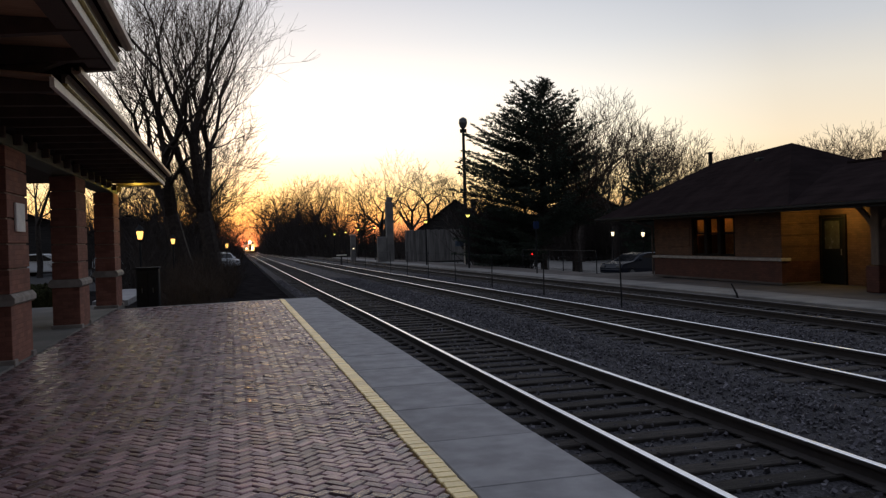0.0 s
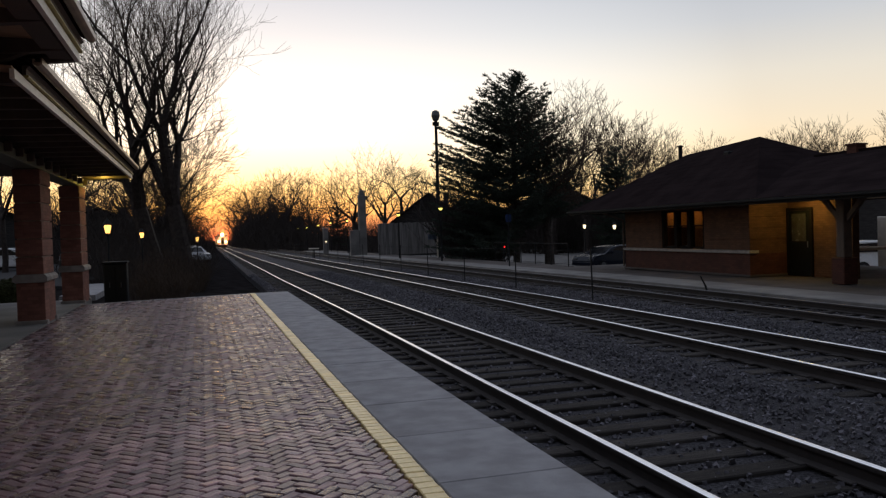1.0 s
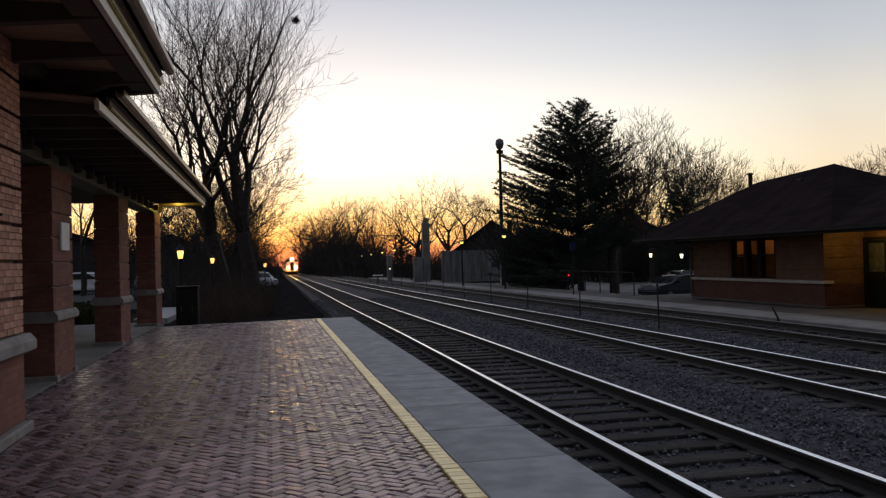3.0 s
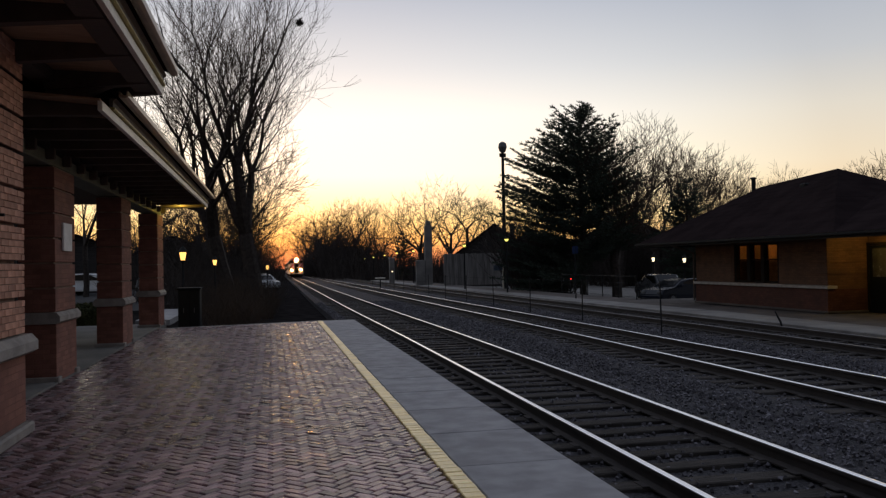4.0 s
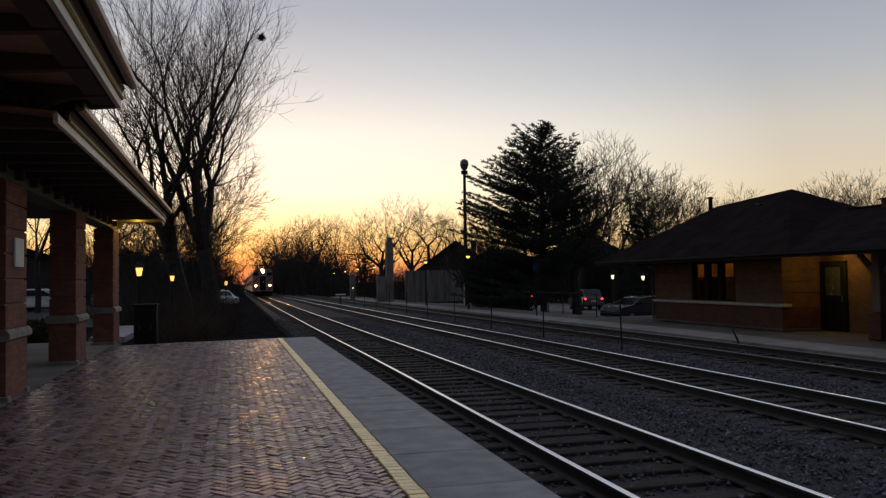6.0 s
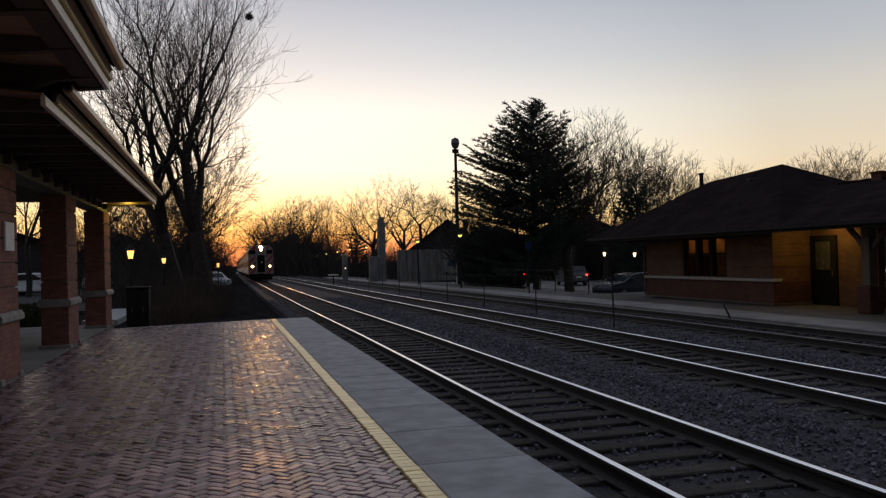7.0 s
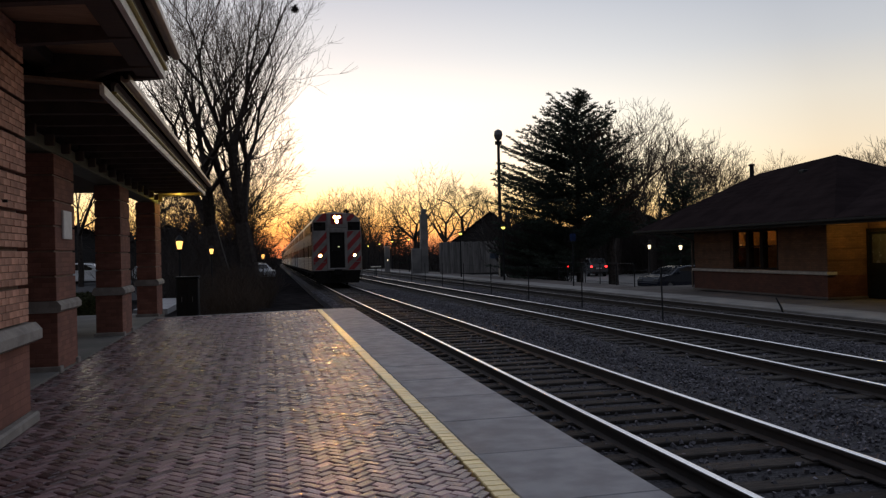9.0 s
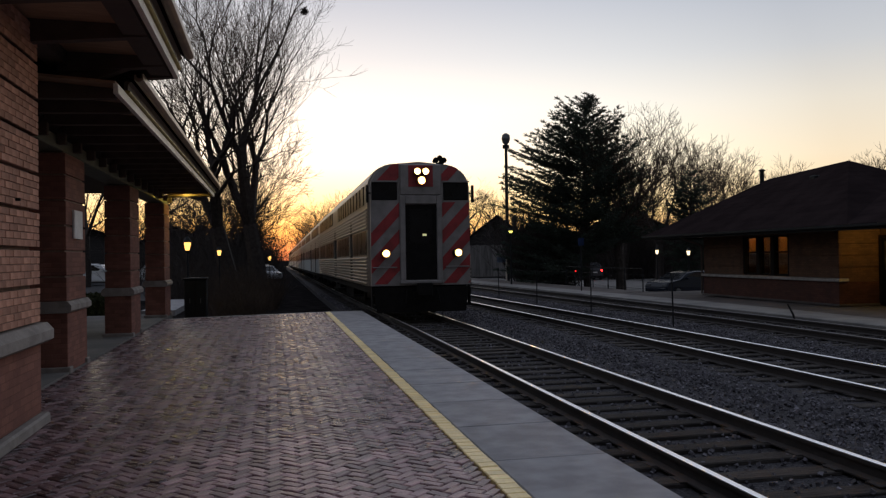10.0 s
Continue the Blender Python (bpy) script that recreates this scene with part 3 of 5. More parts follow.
M_BLIND.node_tree.links.new(tr_node.outputs[0], tr_mix.inputs[2])
M_BLIND.node_tree.links.new(tr_mix.outputs[0], M_BLIND.node_tree.nodes["Material Output"].inputs[0])
M_FROSTED = material("dim_frosted_glass", (0.07, 0.068, 0.062), 0.25, scale=3, fine=12, bump=0.02)
M_DOOR = material("dark_green_door", (0.008, 0.0095, 0.009), 0.75, fine=50, bump=0.05, spec=0.1)
M_PLASTER = material("plaster", (0.45, 0.36, 0.25), 0.9)


def sheet(x, y0, y1, z0, z1):
    """Hanging cloth: one thin face, slightly waved."""
    bm = bmesh.new()
    n = 6
    lo = [bm.verts.new((x + 0.006 * (i % 2), y0 + (y1 - y0) * i / n, z0)) for i in range(n + 1)]
    hi = [bm.verts.new((x + 0.006 * (i % 2), y0 + (y1 - y0) * i / n, z1)) for i in range(n + 1)]
    for i in range(n):
        bm.faces.new((lo[i], lo[i + 1], hi[i + 1], hi[i]))
    return bm


def build_far_station():
    h = thing("far_station", "single-storey brick station with hipped slate roof and deep eaves", "building")
    Z = -0.19
    X, Y0, Y1, XB = 17.3, 22.35, 30.4, 24.2
    wy0, wy1, wz0, wz1 = 24.85, 27.62, 0.72, 2.14
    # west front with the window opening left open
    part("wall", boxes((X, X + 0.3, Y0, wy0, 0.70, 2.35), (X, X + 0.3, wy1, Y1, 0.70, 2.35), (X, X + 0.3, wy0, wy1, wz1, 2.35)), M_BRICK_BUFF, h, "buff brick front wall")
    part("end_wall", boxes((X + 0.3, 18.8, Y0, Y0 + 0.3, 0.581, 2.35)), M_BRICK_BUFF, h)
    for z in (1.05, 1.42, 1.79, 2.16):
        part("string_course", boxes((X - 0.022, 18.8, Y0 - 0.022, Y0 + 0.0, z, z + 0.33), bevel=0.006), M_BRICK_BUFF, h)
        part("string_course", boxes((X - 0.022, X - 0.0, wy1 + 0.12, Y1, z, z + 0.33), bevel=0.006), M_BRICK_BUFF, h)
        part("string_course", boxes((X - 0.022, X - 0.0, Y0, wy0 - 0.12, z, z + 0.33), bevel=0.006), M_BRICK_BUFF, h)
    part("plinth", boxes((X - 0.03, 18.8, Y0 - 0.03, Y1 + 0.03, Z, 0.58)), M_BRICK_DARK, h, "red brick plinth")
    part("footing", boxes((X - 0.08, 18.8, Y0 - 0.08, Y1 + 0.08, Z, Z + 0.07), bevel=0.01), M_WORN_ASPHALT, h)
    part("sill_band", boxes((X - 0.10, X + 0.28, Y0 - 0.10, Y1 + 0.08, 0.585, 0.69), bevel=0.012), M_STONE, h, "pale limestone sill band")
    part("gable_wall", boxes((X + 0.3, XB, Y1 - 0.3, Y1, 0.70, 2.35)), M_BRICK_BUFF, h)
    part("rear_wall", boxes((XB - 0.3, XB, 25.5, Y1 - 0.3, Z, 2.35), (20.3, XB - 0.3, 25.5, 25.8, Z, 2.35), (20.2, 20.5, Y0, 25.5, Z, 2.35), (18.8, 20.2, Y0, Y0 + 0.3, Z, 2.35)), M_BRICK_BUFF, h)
    part("room_floor", boxes((X + 0.3, XB - 0.3, Y0 + 0.3, Y1 - 0.3, 0.5, 0.58)), M_PLASTER, h)
    part("room_ceiling", boxes((X + 0.02, XB - 0.02, 19.5, Y1 - 0.02, 2.365, 2.42)), M_PLASTER, h)
    part("room_partition", boxes((20.1, 20.19, Y0 + 0.31, Y1 - 0.31, 0.58, 2.355)), M_PLASTER, h)
    # three sashes
    w = part("window_frame", boxes((X + 0.06, X + 0.16, wy0, wy1, wz0 - 0.02, wz0 + 0.06), (X + 0.06, X + 0.16, wy0, wy1, wz1 - 0.06, wz1), (X + 0.02, X + 0.2, wy0, wy0 + 0.1, wz0, wz1), (X + 0.02, X + 0.2, wy1 - 0.1, wy1, wz0, wz1)), M_FRAME, h)
    lw = (wy1 - wy0 - 0.2) / 3
    for i in range(3):
        a = wy0 + 0.1 + i * lw
        if i:
            part("mullion", boxes((X + 0.0, X + 0.2, a - 0.10, a + 0.10, wz0, wz1)), M_FRAME, w)
        part("meeting_rail", boxes((X + 0.08, X + 0.14, a + 0.10, a + lw - 0.10, 1.52, 1.58)), M_FRAME, w)
        p = part("pane", boxes((X + 0.10, X + 0.108, a + 0.10, a + lw - 0.10, wz0 + 0.05, wz1 - 0.05)), M_PANE, w)
        p.visible_shadow = False
        part("blind", sheet(X + 0.21, a + 0.02, a + lw - 0.02, 1.50, wz1), M_BLIND, w, "half-drawn amber blind")
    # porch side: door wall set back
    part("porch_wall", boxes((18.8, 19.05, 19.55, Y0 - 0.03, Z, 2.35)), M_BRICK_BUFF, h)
    d = part("door", boxes((18.74, 18.795, 21.26, 22.21, Z, 1.95), bevel=0.008), M_DOOR, h, "dark panelled door")
    part("door_pane", boxes((18.725, 18.737, 21.42, 22.06, 0.95, 1.85)), M_FROSTED, d, "dim frosted door glass")
    part("door_frame", boxes((18.72, 18.798, 21.16, 21.25, Z, 2.05), (18.72, 18.798, 22.22, 22.31, Z, 2.05), (18.72, 18.798, 21.25, 22.22, 1.96, 2.05)), M_FRAME, h)
    part("handle", tube(bmesh.new(), (18.72, 21.34, 0.75), (18.72, 21.34, 0.95), 0.015, 0.015, 8), M_METAL, d)
    for y in (18.3, 12.0, 5.5, -1.0):
        po = part("porch_post", boxes((17.15, 17.45, y - 0.15, y + 0.15, Z + 0.75, 2.35), bevel=0.02), M_TIMBER_DARK, h)
        part("post_base", boxes((17.06, 17.54, y - 0.24, y + 0.24, Z, Z + 0.74), bevel=0.02), M_BRICK_DARK, po)
        for s in (-1, 1):
            bm = bmesh.new()
            vs = [(17.25, y + s * 0.15, 1.55), (17.25, y + s * 0.15, 1.75), (17.25, y + s * 0.75, 2.34), (17.25, y + s * 0.95, 2.34)]
            q = [bm.verts.new((x + dx, yy, zz)) for dx in (0, 0.1) for x, yy, zz in (vs[0], vs[1], vs[2], vs[3])]
            for f in ((0, 1, 2, 3), (4, 7, 6, 5), (0, 4, 5, 1), (1, 5, 6, 2), (2, 6, 7, 3), (3, 7, 4, 0)):
                bm.faces.new([q[i] for i in f])
            part("knee_brace", bm, M_TIMBER_DARK, po)
    # hipped main roof
    ex, ez, bx = 16.2, 2.34, 25.0
    yl, yr = 33.5, 20.6
    rid = [(20.6, 30.7, 4.66), (20.6, 25.9, 4.88)]
    eav = [(ex, yl, ez), (ex, yr, ez), (bx, yr, ez), (bx, yl, ez)]

    def slope(name, pts, courses=14):
        """One roof face laid with courses of slate that step a little."""
        bm = bmesh.new()
        lo0, lo1, hi1, hi0 = (Vector(p) for p in pts)
        nrm = (lo1 - lo0).cross(hi0 - lo0).normalized()
        if nrm.z < 0:
            nrm = -nrm
        prev = None
        for i in range(courses):
            a, b = i / courses, (i + 1) / courses
            lo = [bm.verts.new(lo0.lerp(hi0, a) + nrm * 0.003), bm.verts.new(lo1.lerp(hi1, a) + nrm * 0.003)]
            hi = [bm.verts.new(lo0.lerp(hi0, b)), bm.verts.new(lo1.lerp(hi1, b))]
            if prev:
                bm.faces.new((prev[0], prev[1], lo[1], lo[0]))
            bm.faces.new((lo[0], lo[1], hi[1], hi[0]))
            prev = hi
        return part(name, bm, M_ROOF, h)

    slope("roof_slope", (eav[0], eav[1], rid[1], rid[0]))
    slope("roof_slope", (eav[2], eav[3], rid[0], rid[1]))
    slope("roof_hip", (eav[0], eav[3], rid[0], rid[0]))
    slope("roof_hip", (eav[1], eav[2], rid[1], rid[1]))
    lx, lz = 20.6, 3.84
    slope("porch_roof_slope", ((ex, 24.5, ez), (ex, -12, ez), (lx, -12, lz), (lx, 24.5, lz)), 10)
    slope("porch_roof_slope", ((bx, 24.5, ez), (bx, -12, ez), (lx, -12, lz), (lx, 24.5, lz)), 10)
    part("ridge_tile", boxes((20.5, 20.7, -12, 23.0, 3.82, 3.89)), M_ROOF, h)
    part("eave_soffit", boxes((ex + 0.05, X - 0.03, -12, yl - 0.05, 2.24, 2.27), (X - 0.03, bx - 0.05, Y1 + 0.02, yl - 0.05, 2.24, 2.27), (X, 19.2, -12, Y0 - 0.05, 2.37, 2.40)), M_SOFFIT, h)
    part("eave_fascia", boxes((ex - 0.03, ex + 0.05, -12, yl, 2.16, 2.335), (ex + 0.05, bx, yl - 0.08, yl, 2.16, 2.335)), M_METAL_DARK, h)
    gut = [(ex - 0.14, 2.33), (ex - 0.14, 2.26), (ex - 0.11, 2.23), (ex - 0.07, 2.23), (ex - 0.035, 2.26), (ex - 0.035, 2.33)]
    part("gutter", sweep(bmesh.new(), gut, (-12, yl + 0.04)), M_METAL_DARK, h)
    part("downpipe", tube(tube(bmesh.new(), (ex + 0.05, 30.55, 2.2), (X - 0.06, 30.5, 1.85), 0.04, 0.04, 8), (X - 0.06, 30.5, 1.85), (X - 0.06, 30.5, -0.1), 0.04, 0.04, 8), M_TIMBER_DARK, h, "dark brown downpipe")
    part("vent_pipe", tube(bmesh.new(), (20.85, 31.6, 3.9), (20.85, 31.6, 5.08), 0.09, 0.09, 10), M_METAL_DARK, h)
    part("vent_cap", lathe(bmesh.new(), [(0.14, 5.09), (0.14, 5.14), (0.05, 5.18)], 10, (20.85, 31.6, 0)), M_METAL_DARK, h)
    part("roof_vent", boxes((19.6, 19.9, 26.45, 26.8, 4.18, 4.40), bevel=0.04), M_METAL_DARK, h)
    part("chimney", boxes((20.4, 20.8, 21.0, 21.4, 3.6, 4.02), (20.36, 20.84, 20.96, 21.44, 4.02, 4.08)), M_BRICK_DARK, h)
    # lamps of the building: porch ceiling and waiting room
    for name, x, y, z, mat_, power, col in (("porch_lamp", 18.0, 20.9, 2.365, G_ROOM, 25, (1, 0.69, 0.16)), ("room_lamp", 18.0, 25.5, 2.3, G_ROOM, 7, (1, 0.55, 0.25)), ("room_lamp", 18.0, 27.1, 2.3, G_ROOM, 7, (1, 0.55, 0.25))):
        l = thing(name, "small warm lamp under the ceiling boards", "lamp", at=(x, y, z))
        part("rose", lathe(bmesh.new(), [(0.09, 0.04), (0.10, 0.0)], 12), M_METAL_DARK, l)
        part("globe", lathe(bmesh.new(), [(0.02, -0.06), (0.08, -0.04), (0.08, -0.015), (0.04, -0.002)], 12), mat_, l)
        pl = bpy.data.lights.new(name + "_light", "POINT")
        pl.energy, pl.color, pl.shadow_soft_size = power, col, 0.08
        new(name + "_light", pl).location = (x, y, z - 0.13)
    pl = bpy.data.lights.new("arcade_light", "POINT")
    pl.energy, pl.color, pl.shadow_soft_size = 9.0, (1, 0.74, 0.1), 0.06
    new("arcade_light", pl).location = (-2.55, 24.0, 3.38)


build_far_station()


# ---- trees ----
def skin(verts, faces, p0, p1, r0, r1, n):
    d = p1 - p0
    if d.length < 1e-5:
        return
    q = d.to_track_quat("Z", "Y")
    b = len(verts)
    for p, r in ((p0, r0), (p1, r1)):
        for i in range(n):
            t = 2 * math.pi * i / n
            verts.append(p + q @ Vector((r * math.cos(t), r * math.sin(t), 0)))
    for i in range(n):
        j = (i + 1) % n
        faces.append((b + i, b + j, b + n + j, b + n + i))


def from_lists(name, verts, faces, mat):
    me = bpy.data.meshes.new(name)
    me.from_pydata(verts, [], faces)
    me.materials.append(mat)
    return me


def bare_tree(label, at, height, radius, seed, levels=6, spread=0.5, up=0.25, stems=1, twig=0.006, lean=(0, 0), density=1.0, first=0.28, category="tree", group="bare winter trees", sides=3, ratio=0.74):
    """A leafless tree: limbs fork and thin out into upright twigs."""
    rng = random.Random(seed)
    wood, fine = ([], []), ([], [])
    total = sum(ratio ** i for i in range(levels + 1))

    def grow(p, d, length, r, lvl):
        segs = 4 if lvl < 2 else 3
        r_end = max(twig * 0.6, r * (0.62 if lvl else 0.78))
        for s in range(segs):
            wob = 0.045 + 0.011 * lvl
            d = (d + Vector((rng.gauss(0, wob), rng.gauss(0, wob), rng.gauss(0, wob) + up * (0.30 if lvl else 0.1)))).normalized()
            q = p + d * (length / segs)
            ra, rb = r + (r_end - r) * s / segs, r + (r_end - r) * (s + 1) / segs
            tgt, n = (wood, 8 if lvl == 0 else 5) if ra > max(0.03, twig * 1.6) else (fine, sides)
            skin(*tgt, p, q, max(ra, twig * 0.6), max(rb, twig * 0.55), n)
            p = q
            if lvl >= 1 and lvl < levels and rng.random() < 0.6 * density and s < segs - 1:
                side = d.orthogonal()
                side.rotate(Matrix.Rotation(rng.uniform(0, 6.28), 3, d))
                grow(p, (d + side * rng.uniform(0.4, 0.9)).normalized(), length * rng.uniform(0.5, 0.8), max(rb * 0.5, twig), min(levels, lvl + 1 + (rng.random() < 0.45)))
        if lvl >= levels:
            return
        k = 2 if rng.random() < 0.62 else 3
        base = rng.uniform(0, 6.28)
        for i in range(k):
            side = d.orthogonal()
            side.rotate(Matrix.Rotation(base + i * 6.28 / k + rng.uniform(-0.4, 0.4), 3, d))
            grow(p, (d + side * spread * rng.uniform(0.5, 1.2)).normalized(), length * ratio * rng.uniform(0.8, 1.15), max(twig, r_end * (0.86 if i == 0 else 0.70)), lvl + 1)

    for s in range(stems):
        a = rng.uniform(0, 6.28)
        d = Vector((lean[0] + (0.35 * math.cos(a) if stems > 1 else 0), lean[1] + (0.35 * math.sin(a) if stems > 1 else 0), 1)).normalized()
        grow(Vector((0.25 * math.cos(a), 0.25 * math.sin(a), 0)) if stems > 1 else Vector((0, 0, 0)), d, height * first if stems == 1 else height * first * rng.uniform(0.7, 1.1), radius, 0)
    top = max(v.z for v in fine[0])
    k = height / top
    for lst in (wood[0], fine[0]):
        for v in lst:
            v *= k
    t = thing("tree", label, category, group, at=at)
    part("trunk", from_lists("trunk", *wood, M_BARK), None, t)
    part("crown", from_lists("crown", *fine, M_TWIG), None, t)
    return t


def conifer(label, at, height, width, seed, whorls=26, group="evergreen trees", gap=0.25, lop=0.0, base=0.12):
    """A pine: tiers of drooping boughs set with tufts of needles."""
    rng = random.Random(seed)
    wood, leaf = ([], []), ([], [])
    skin(*wood, Vector((0, 0, 0)), Vector((0, 0, height * 0.6)), height * 0.02, height * 0.011, 8)
    skin(*wood, Vector((0, 0, height * 0.6)), Vector((0, 0, height)), height * 0.011, 0.02, 6)

    def tuft(p, d, size):
        for _ in range(9):
            v = (d + Vector((rng.gauss(0, 0.6), rng.gauss(0, 0.6), rng.gauss(0.2, 0.4)))).normalized() * size * rng.uniform(0.6, 1.2)
            s = v.cross(Vector((rng.gauss(0, 1), rng.gauss(0, 1), rng.gauss(0, 1)))).normalized() * size * 0.10
            b = len(leaf[0])
            leaf[0].extend((p - s, p + s, p + v))
            leaf[1].append((b, b + 1, b + 2))

    for w in range(whorls):
        f = (w + rng.uniform(-0.2, 0.2)) / whorls
        z = height * (base + (0.98 - base) * f)
        reach = min(width * 0.5, width * 0.74 * max(0.0, 1 - f) ** 0.70) * rng.uniform(0.84, 1.02) + 0.05
        for k in range(rng.randint(10, 12) if f < 0.75 else 7):
            a = rng.uniform(0, 6.28)
            if lop and f < 0.14 and math.cos(a) > 0.0:
                continue
            r = reach * rng.uniform(1 - 1.4 * gap, 1.05) * (1 - lop * max(0.0, math.cos(a)))
            d = Vector((math.cos(a), math.sin(a), rng.uniform(-0.10, 0.16) + 0.50 * f))
            side = Vector((-math.sin(a), math.cos(a), 0))
            n = max(2, int(r / 0.34))
            p = Vector((0, 0, z))
            for s in range(n):
                u = (s + 1) / n
                q = p + d * (r / n) + Vector((rng.gauss(0, 0.03), rng.gauss(0, 0.03), 0.09 * u * u + rng.gauss(0, 0.015)))
                skin(*wood, p, q, 0.045 * (1 - s / n) + 0.006, 0.045 * (1 - u) + 0.006, 3)
                if u > 0.2:
                    # flat sprays of twigs to both sides, shortest at the tip
                    for sg in (-1, 1):
                        span = (0.30 + 0.55 * (1 - u)) * min(1.0, 0.45 + r / 5)
                        e = (d * 0.8 + side * sg * rng.uniform(0.7, 1.1) + Vector((0, 0, rng.gauss(0.05, 0.12)))).normalized()
                        for m in range(3):
                            tuft(q + e * span * (m + 0.6 + rng.uniform(-0.3, 0.3)) / 3 * 1.3, (e + d * 0.5).normalized(), rng.uniform(0.17, 0.30) * min(1.0, 0.4 + 0.4 * r))
                    tuft(q, d, rng.uniform(0.2, 0.32) * min(1.0, 0.4 + 0.4 * r))
                p = q
    t = thing("pine_tree", label, "pine tree", group, at=at)
    part("trunk", from_lists("trunk", *wood, M_BARK), None, t)
    part("needles", from_lists("needles", *leaf, M_NEEDLE), None, t)
    return t


def brush(name, label, boxes_, count, seed, mat, height=(1.5, 3.5), r=0.012, kind="stuff"):
    """Dense leafless scrub: many thin curved stems rooted over a strip of ground."""
    rng = random.Random(seed)
    verts, faces = [], []
    for _ in range(count):
        x0, x1, y0, y1, z, hs = rng.choice(boxes_)
        y = rng.uniform(y0, y1)
        p = Vector((rng.uniform(x0, x1) + OFF(y), y, z + DZ(y)))
        h = rng.uniform(*height) * hs * (0.45 + 0.75 * noise.noise(Vector((p.x * 0.22, p.y * 0.16, seed))) + 0.35)
        d = Vector((rng.gauss(0, 0.35), rng.gauss(0, 0.35), 1)).normalized()
        for s in range(3):
            q = p + d * h / 3
            skin(verts, faces, p, q, r * (1 - s * 0.28) * hs, r * (0.72 - s * 0.28) * hs, 3)
            if s:
                for _ in range(2):
                    e = (d + Vector((rng.gauss(0, 0.7), rng.gauss(0, 0.7), 0.3))).normalized()
                    skin(verts, faces, q, q + e * h * 0.3, r * 0.45 * hs, r * 0.2 * hs, 3)
            p = q
            d = (d + Vector((rng.gauss(0, 0.2), rng.gauss(0, 0.2), 0.05))).normalized()
    return tagged(new(name, from_lists(name, verts, faces, mat)), label, "scrub", kind=kind)


def build_trees():
    # the tall pair at the platform's end
    bare_tree("tall leafless tree with upright twiggy crown at the platform end", (-0.75, 40, -0.62), 20.5, 0.47, 11, levels=7, spread=0.36, up=0.42, first=0.19, twig=0.0064, density=1.15, ratio=0.80)
    bare_tree("leaning leafless tree with dark heavy trunk beside the platform end", (-1.9, 41.5, -0.6), 14.5, 0.50, 23, levels=7, spread=0.50, up=0.28, first=0.28, lean=(-0.42, 0.0), twig=0.008, density=0.9, ratio=0.78)
    bare_tree("slender multi-stemmed bare tree beside the railway", (-2.7, 57, -0.7), 11.0, 0.16, 31, levels=6, spread=0.42, up=0.16, stems=6, first=0.30, twig=0.011, density=1.0)
    bare_tree("bare tree behind the arcade", (-12.3, 58, -0.2), 12.0, 0.2, 37, levels=6, spread=0.6, up=0.2, twig=0.008)
    bare_tree("bare tree behind the arcade", (-14.5, 50, -0.2), 13.0, 0.3, 38, levels=6, spread=0.6, up=0.2, twig=0.008)
    n = thing("bird_nest", "dark ragged bird nest high in the bare tree", "bird nest", at=(1.52, 40.0, 13.7))
    rng = random.Random(5)
    v, f = [], []
    for _ in range(140):
        a, b = (Vector((rng.gauss(0, 0.085), rng.gauss(0, 0.085), rng.gauss(0, 0.075))) for _ in range(2))
        skin(v, f, a, b, 0.02, 0.015, 3)
    part("twigs", from_lists("twigs", v, f, M_BARK), None, n)
    # opposite side: the pine and the bare trees round it
    conifer("large dark pine with irregular drooping boughs", (21.8, 54, -0.9), 13.8, 13.2, 3, whorls=40, lop=0.38, base=0.05)
    conifer("small dark pine among bare trees", (33.4, 60, -1.0), 9.4, 4.2, 4, whorls=18)
    conifer("small pine far along the line", (24.5, 150, -1.4), 9.3, 5.0, 8, whorls=14)
    spec = ((23.8, 52.7, 13.0, 41), (32.4, 71, 16.6, 42), (33.6, 66, 15.0, 43), (37.6, 68, 13.6, 47))
    kinds = []
    for i, (x, y, hgt, seed) in enumerate(spec):
        kinds.append(bare_tree("leafless tree with fine spreading twigs behind the station", (x, y, -1.0), hgt, 0.36, seed, levels=7, spread=0.46, up=0.24, twig=0.013, first=0.20, density=0.75, ratio=0.80))
    for i, (x, y, hgt) in enumerate(((41.6, 70, 14.0), (46.5, 76, 12.5), (53.8, 75, 13.2), (52.2, 60, 12.0), (57.5, 62, 12.6), (66, 60, 14), (36, 80, 12), (30, 78, 12))):
        c = copy_thing(kinds[i % 4], pose(x, y, -1.0, 0, 0, 70 + 83 * i))
        s = hgt / spec[i % 4][2]
        c.scale = (s, s, s)
    # woods far along both sides
    far = []
    for i in range(3):
        far.append(bare_tree("broad leafless tree in the woods along the line", ((24.2, 130, -1.0), (32, 130, -1.0), (17.5, 190, -1.4))[i], (18.0, 15.6, 19.5)[i], 0.30, 61 + i, levels=6, spread=0.60, up=0.10, twig=0.012, first=0.17, density=0.48, group="woods along the line", ratio=0.80))
    rng = random.Random(77)
    spots = [(11.4, 200, 15.5), (14.6, 195, 16.2), (20.5, 180, 15.6), (17, 215, 17), (10.8, 235, 14.5), (23.5, 175, 15), (28.2, 126, 13.6), (36, 125, 11.5), (10.5, 262, 15), (12, 300, 16), (13.5, 340, 16), (27, 170, 15), (31, 165, 14), (36, 160, 14), (40, 150, 14), (44, 140, 13), (21, 205, 17), (16, 250, 17), (13, 215, 12)]
    spots += [(-5.5 - rng.uniform(0, 6), 75 + 13 * i, 8.5 + rng.uniform(0, 3)) for i in range(8)]
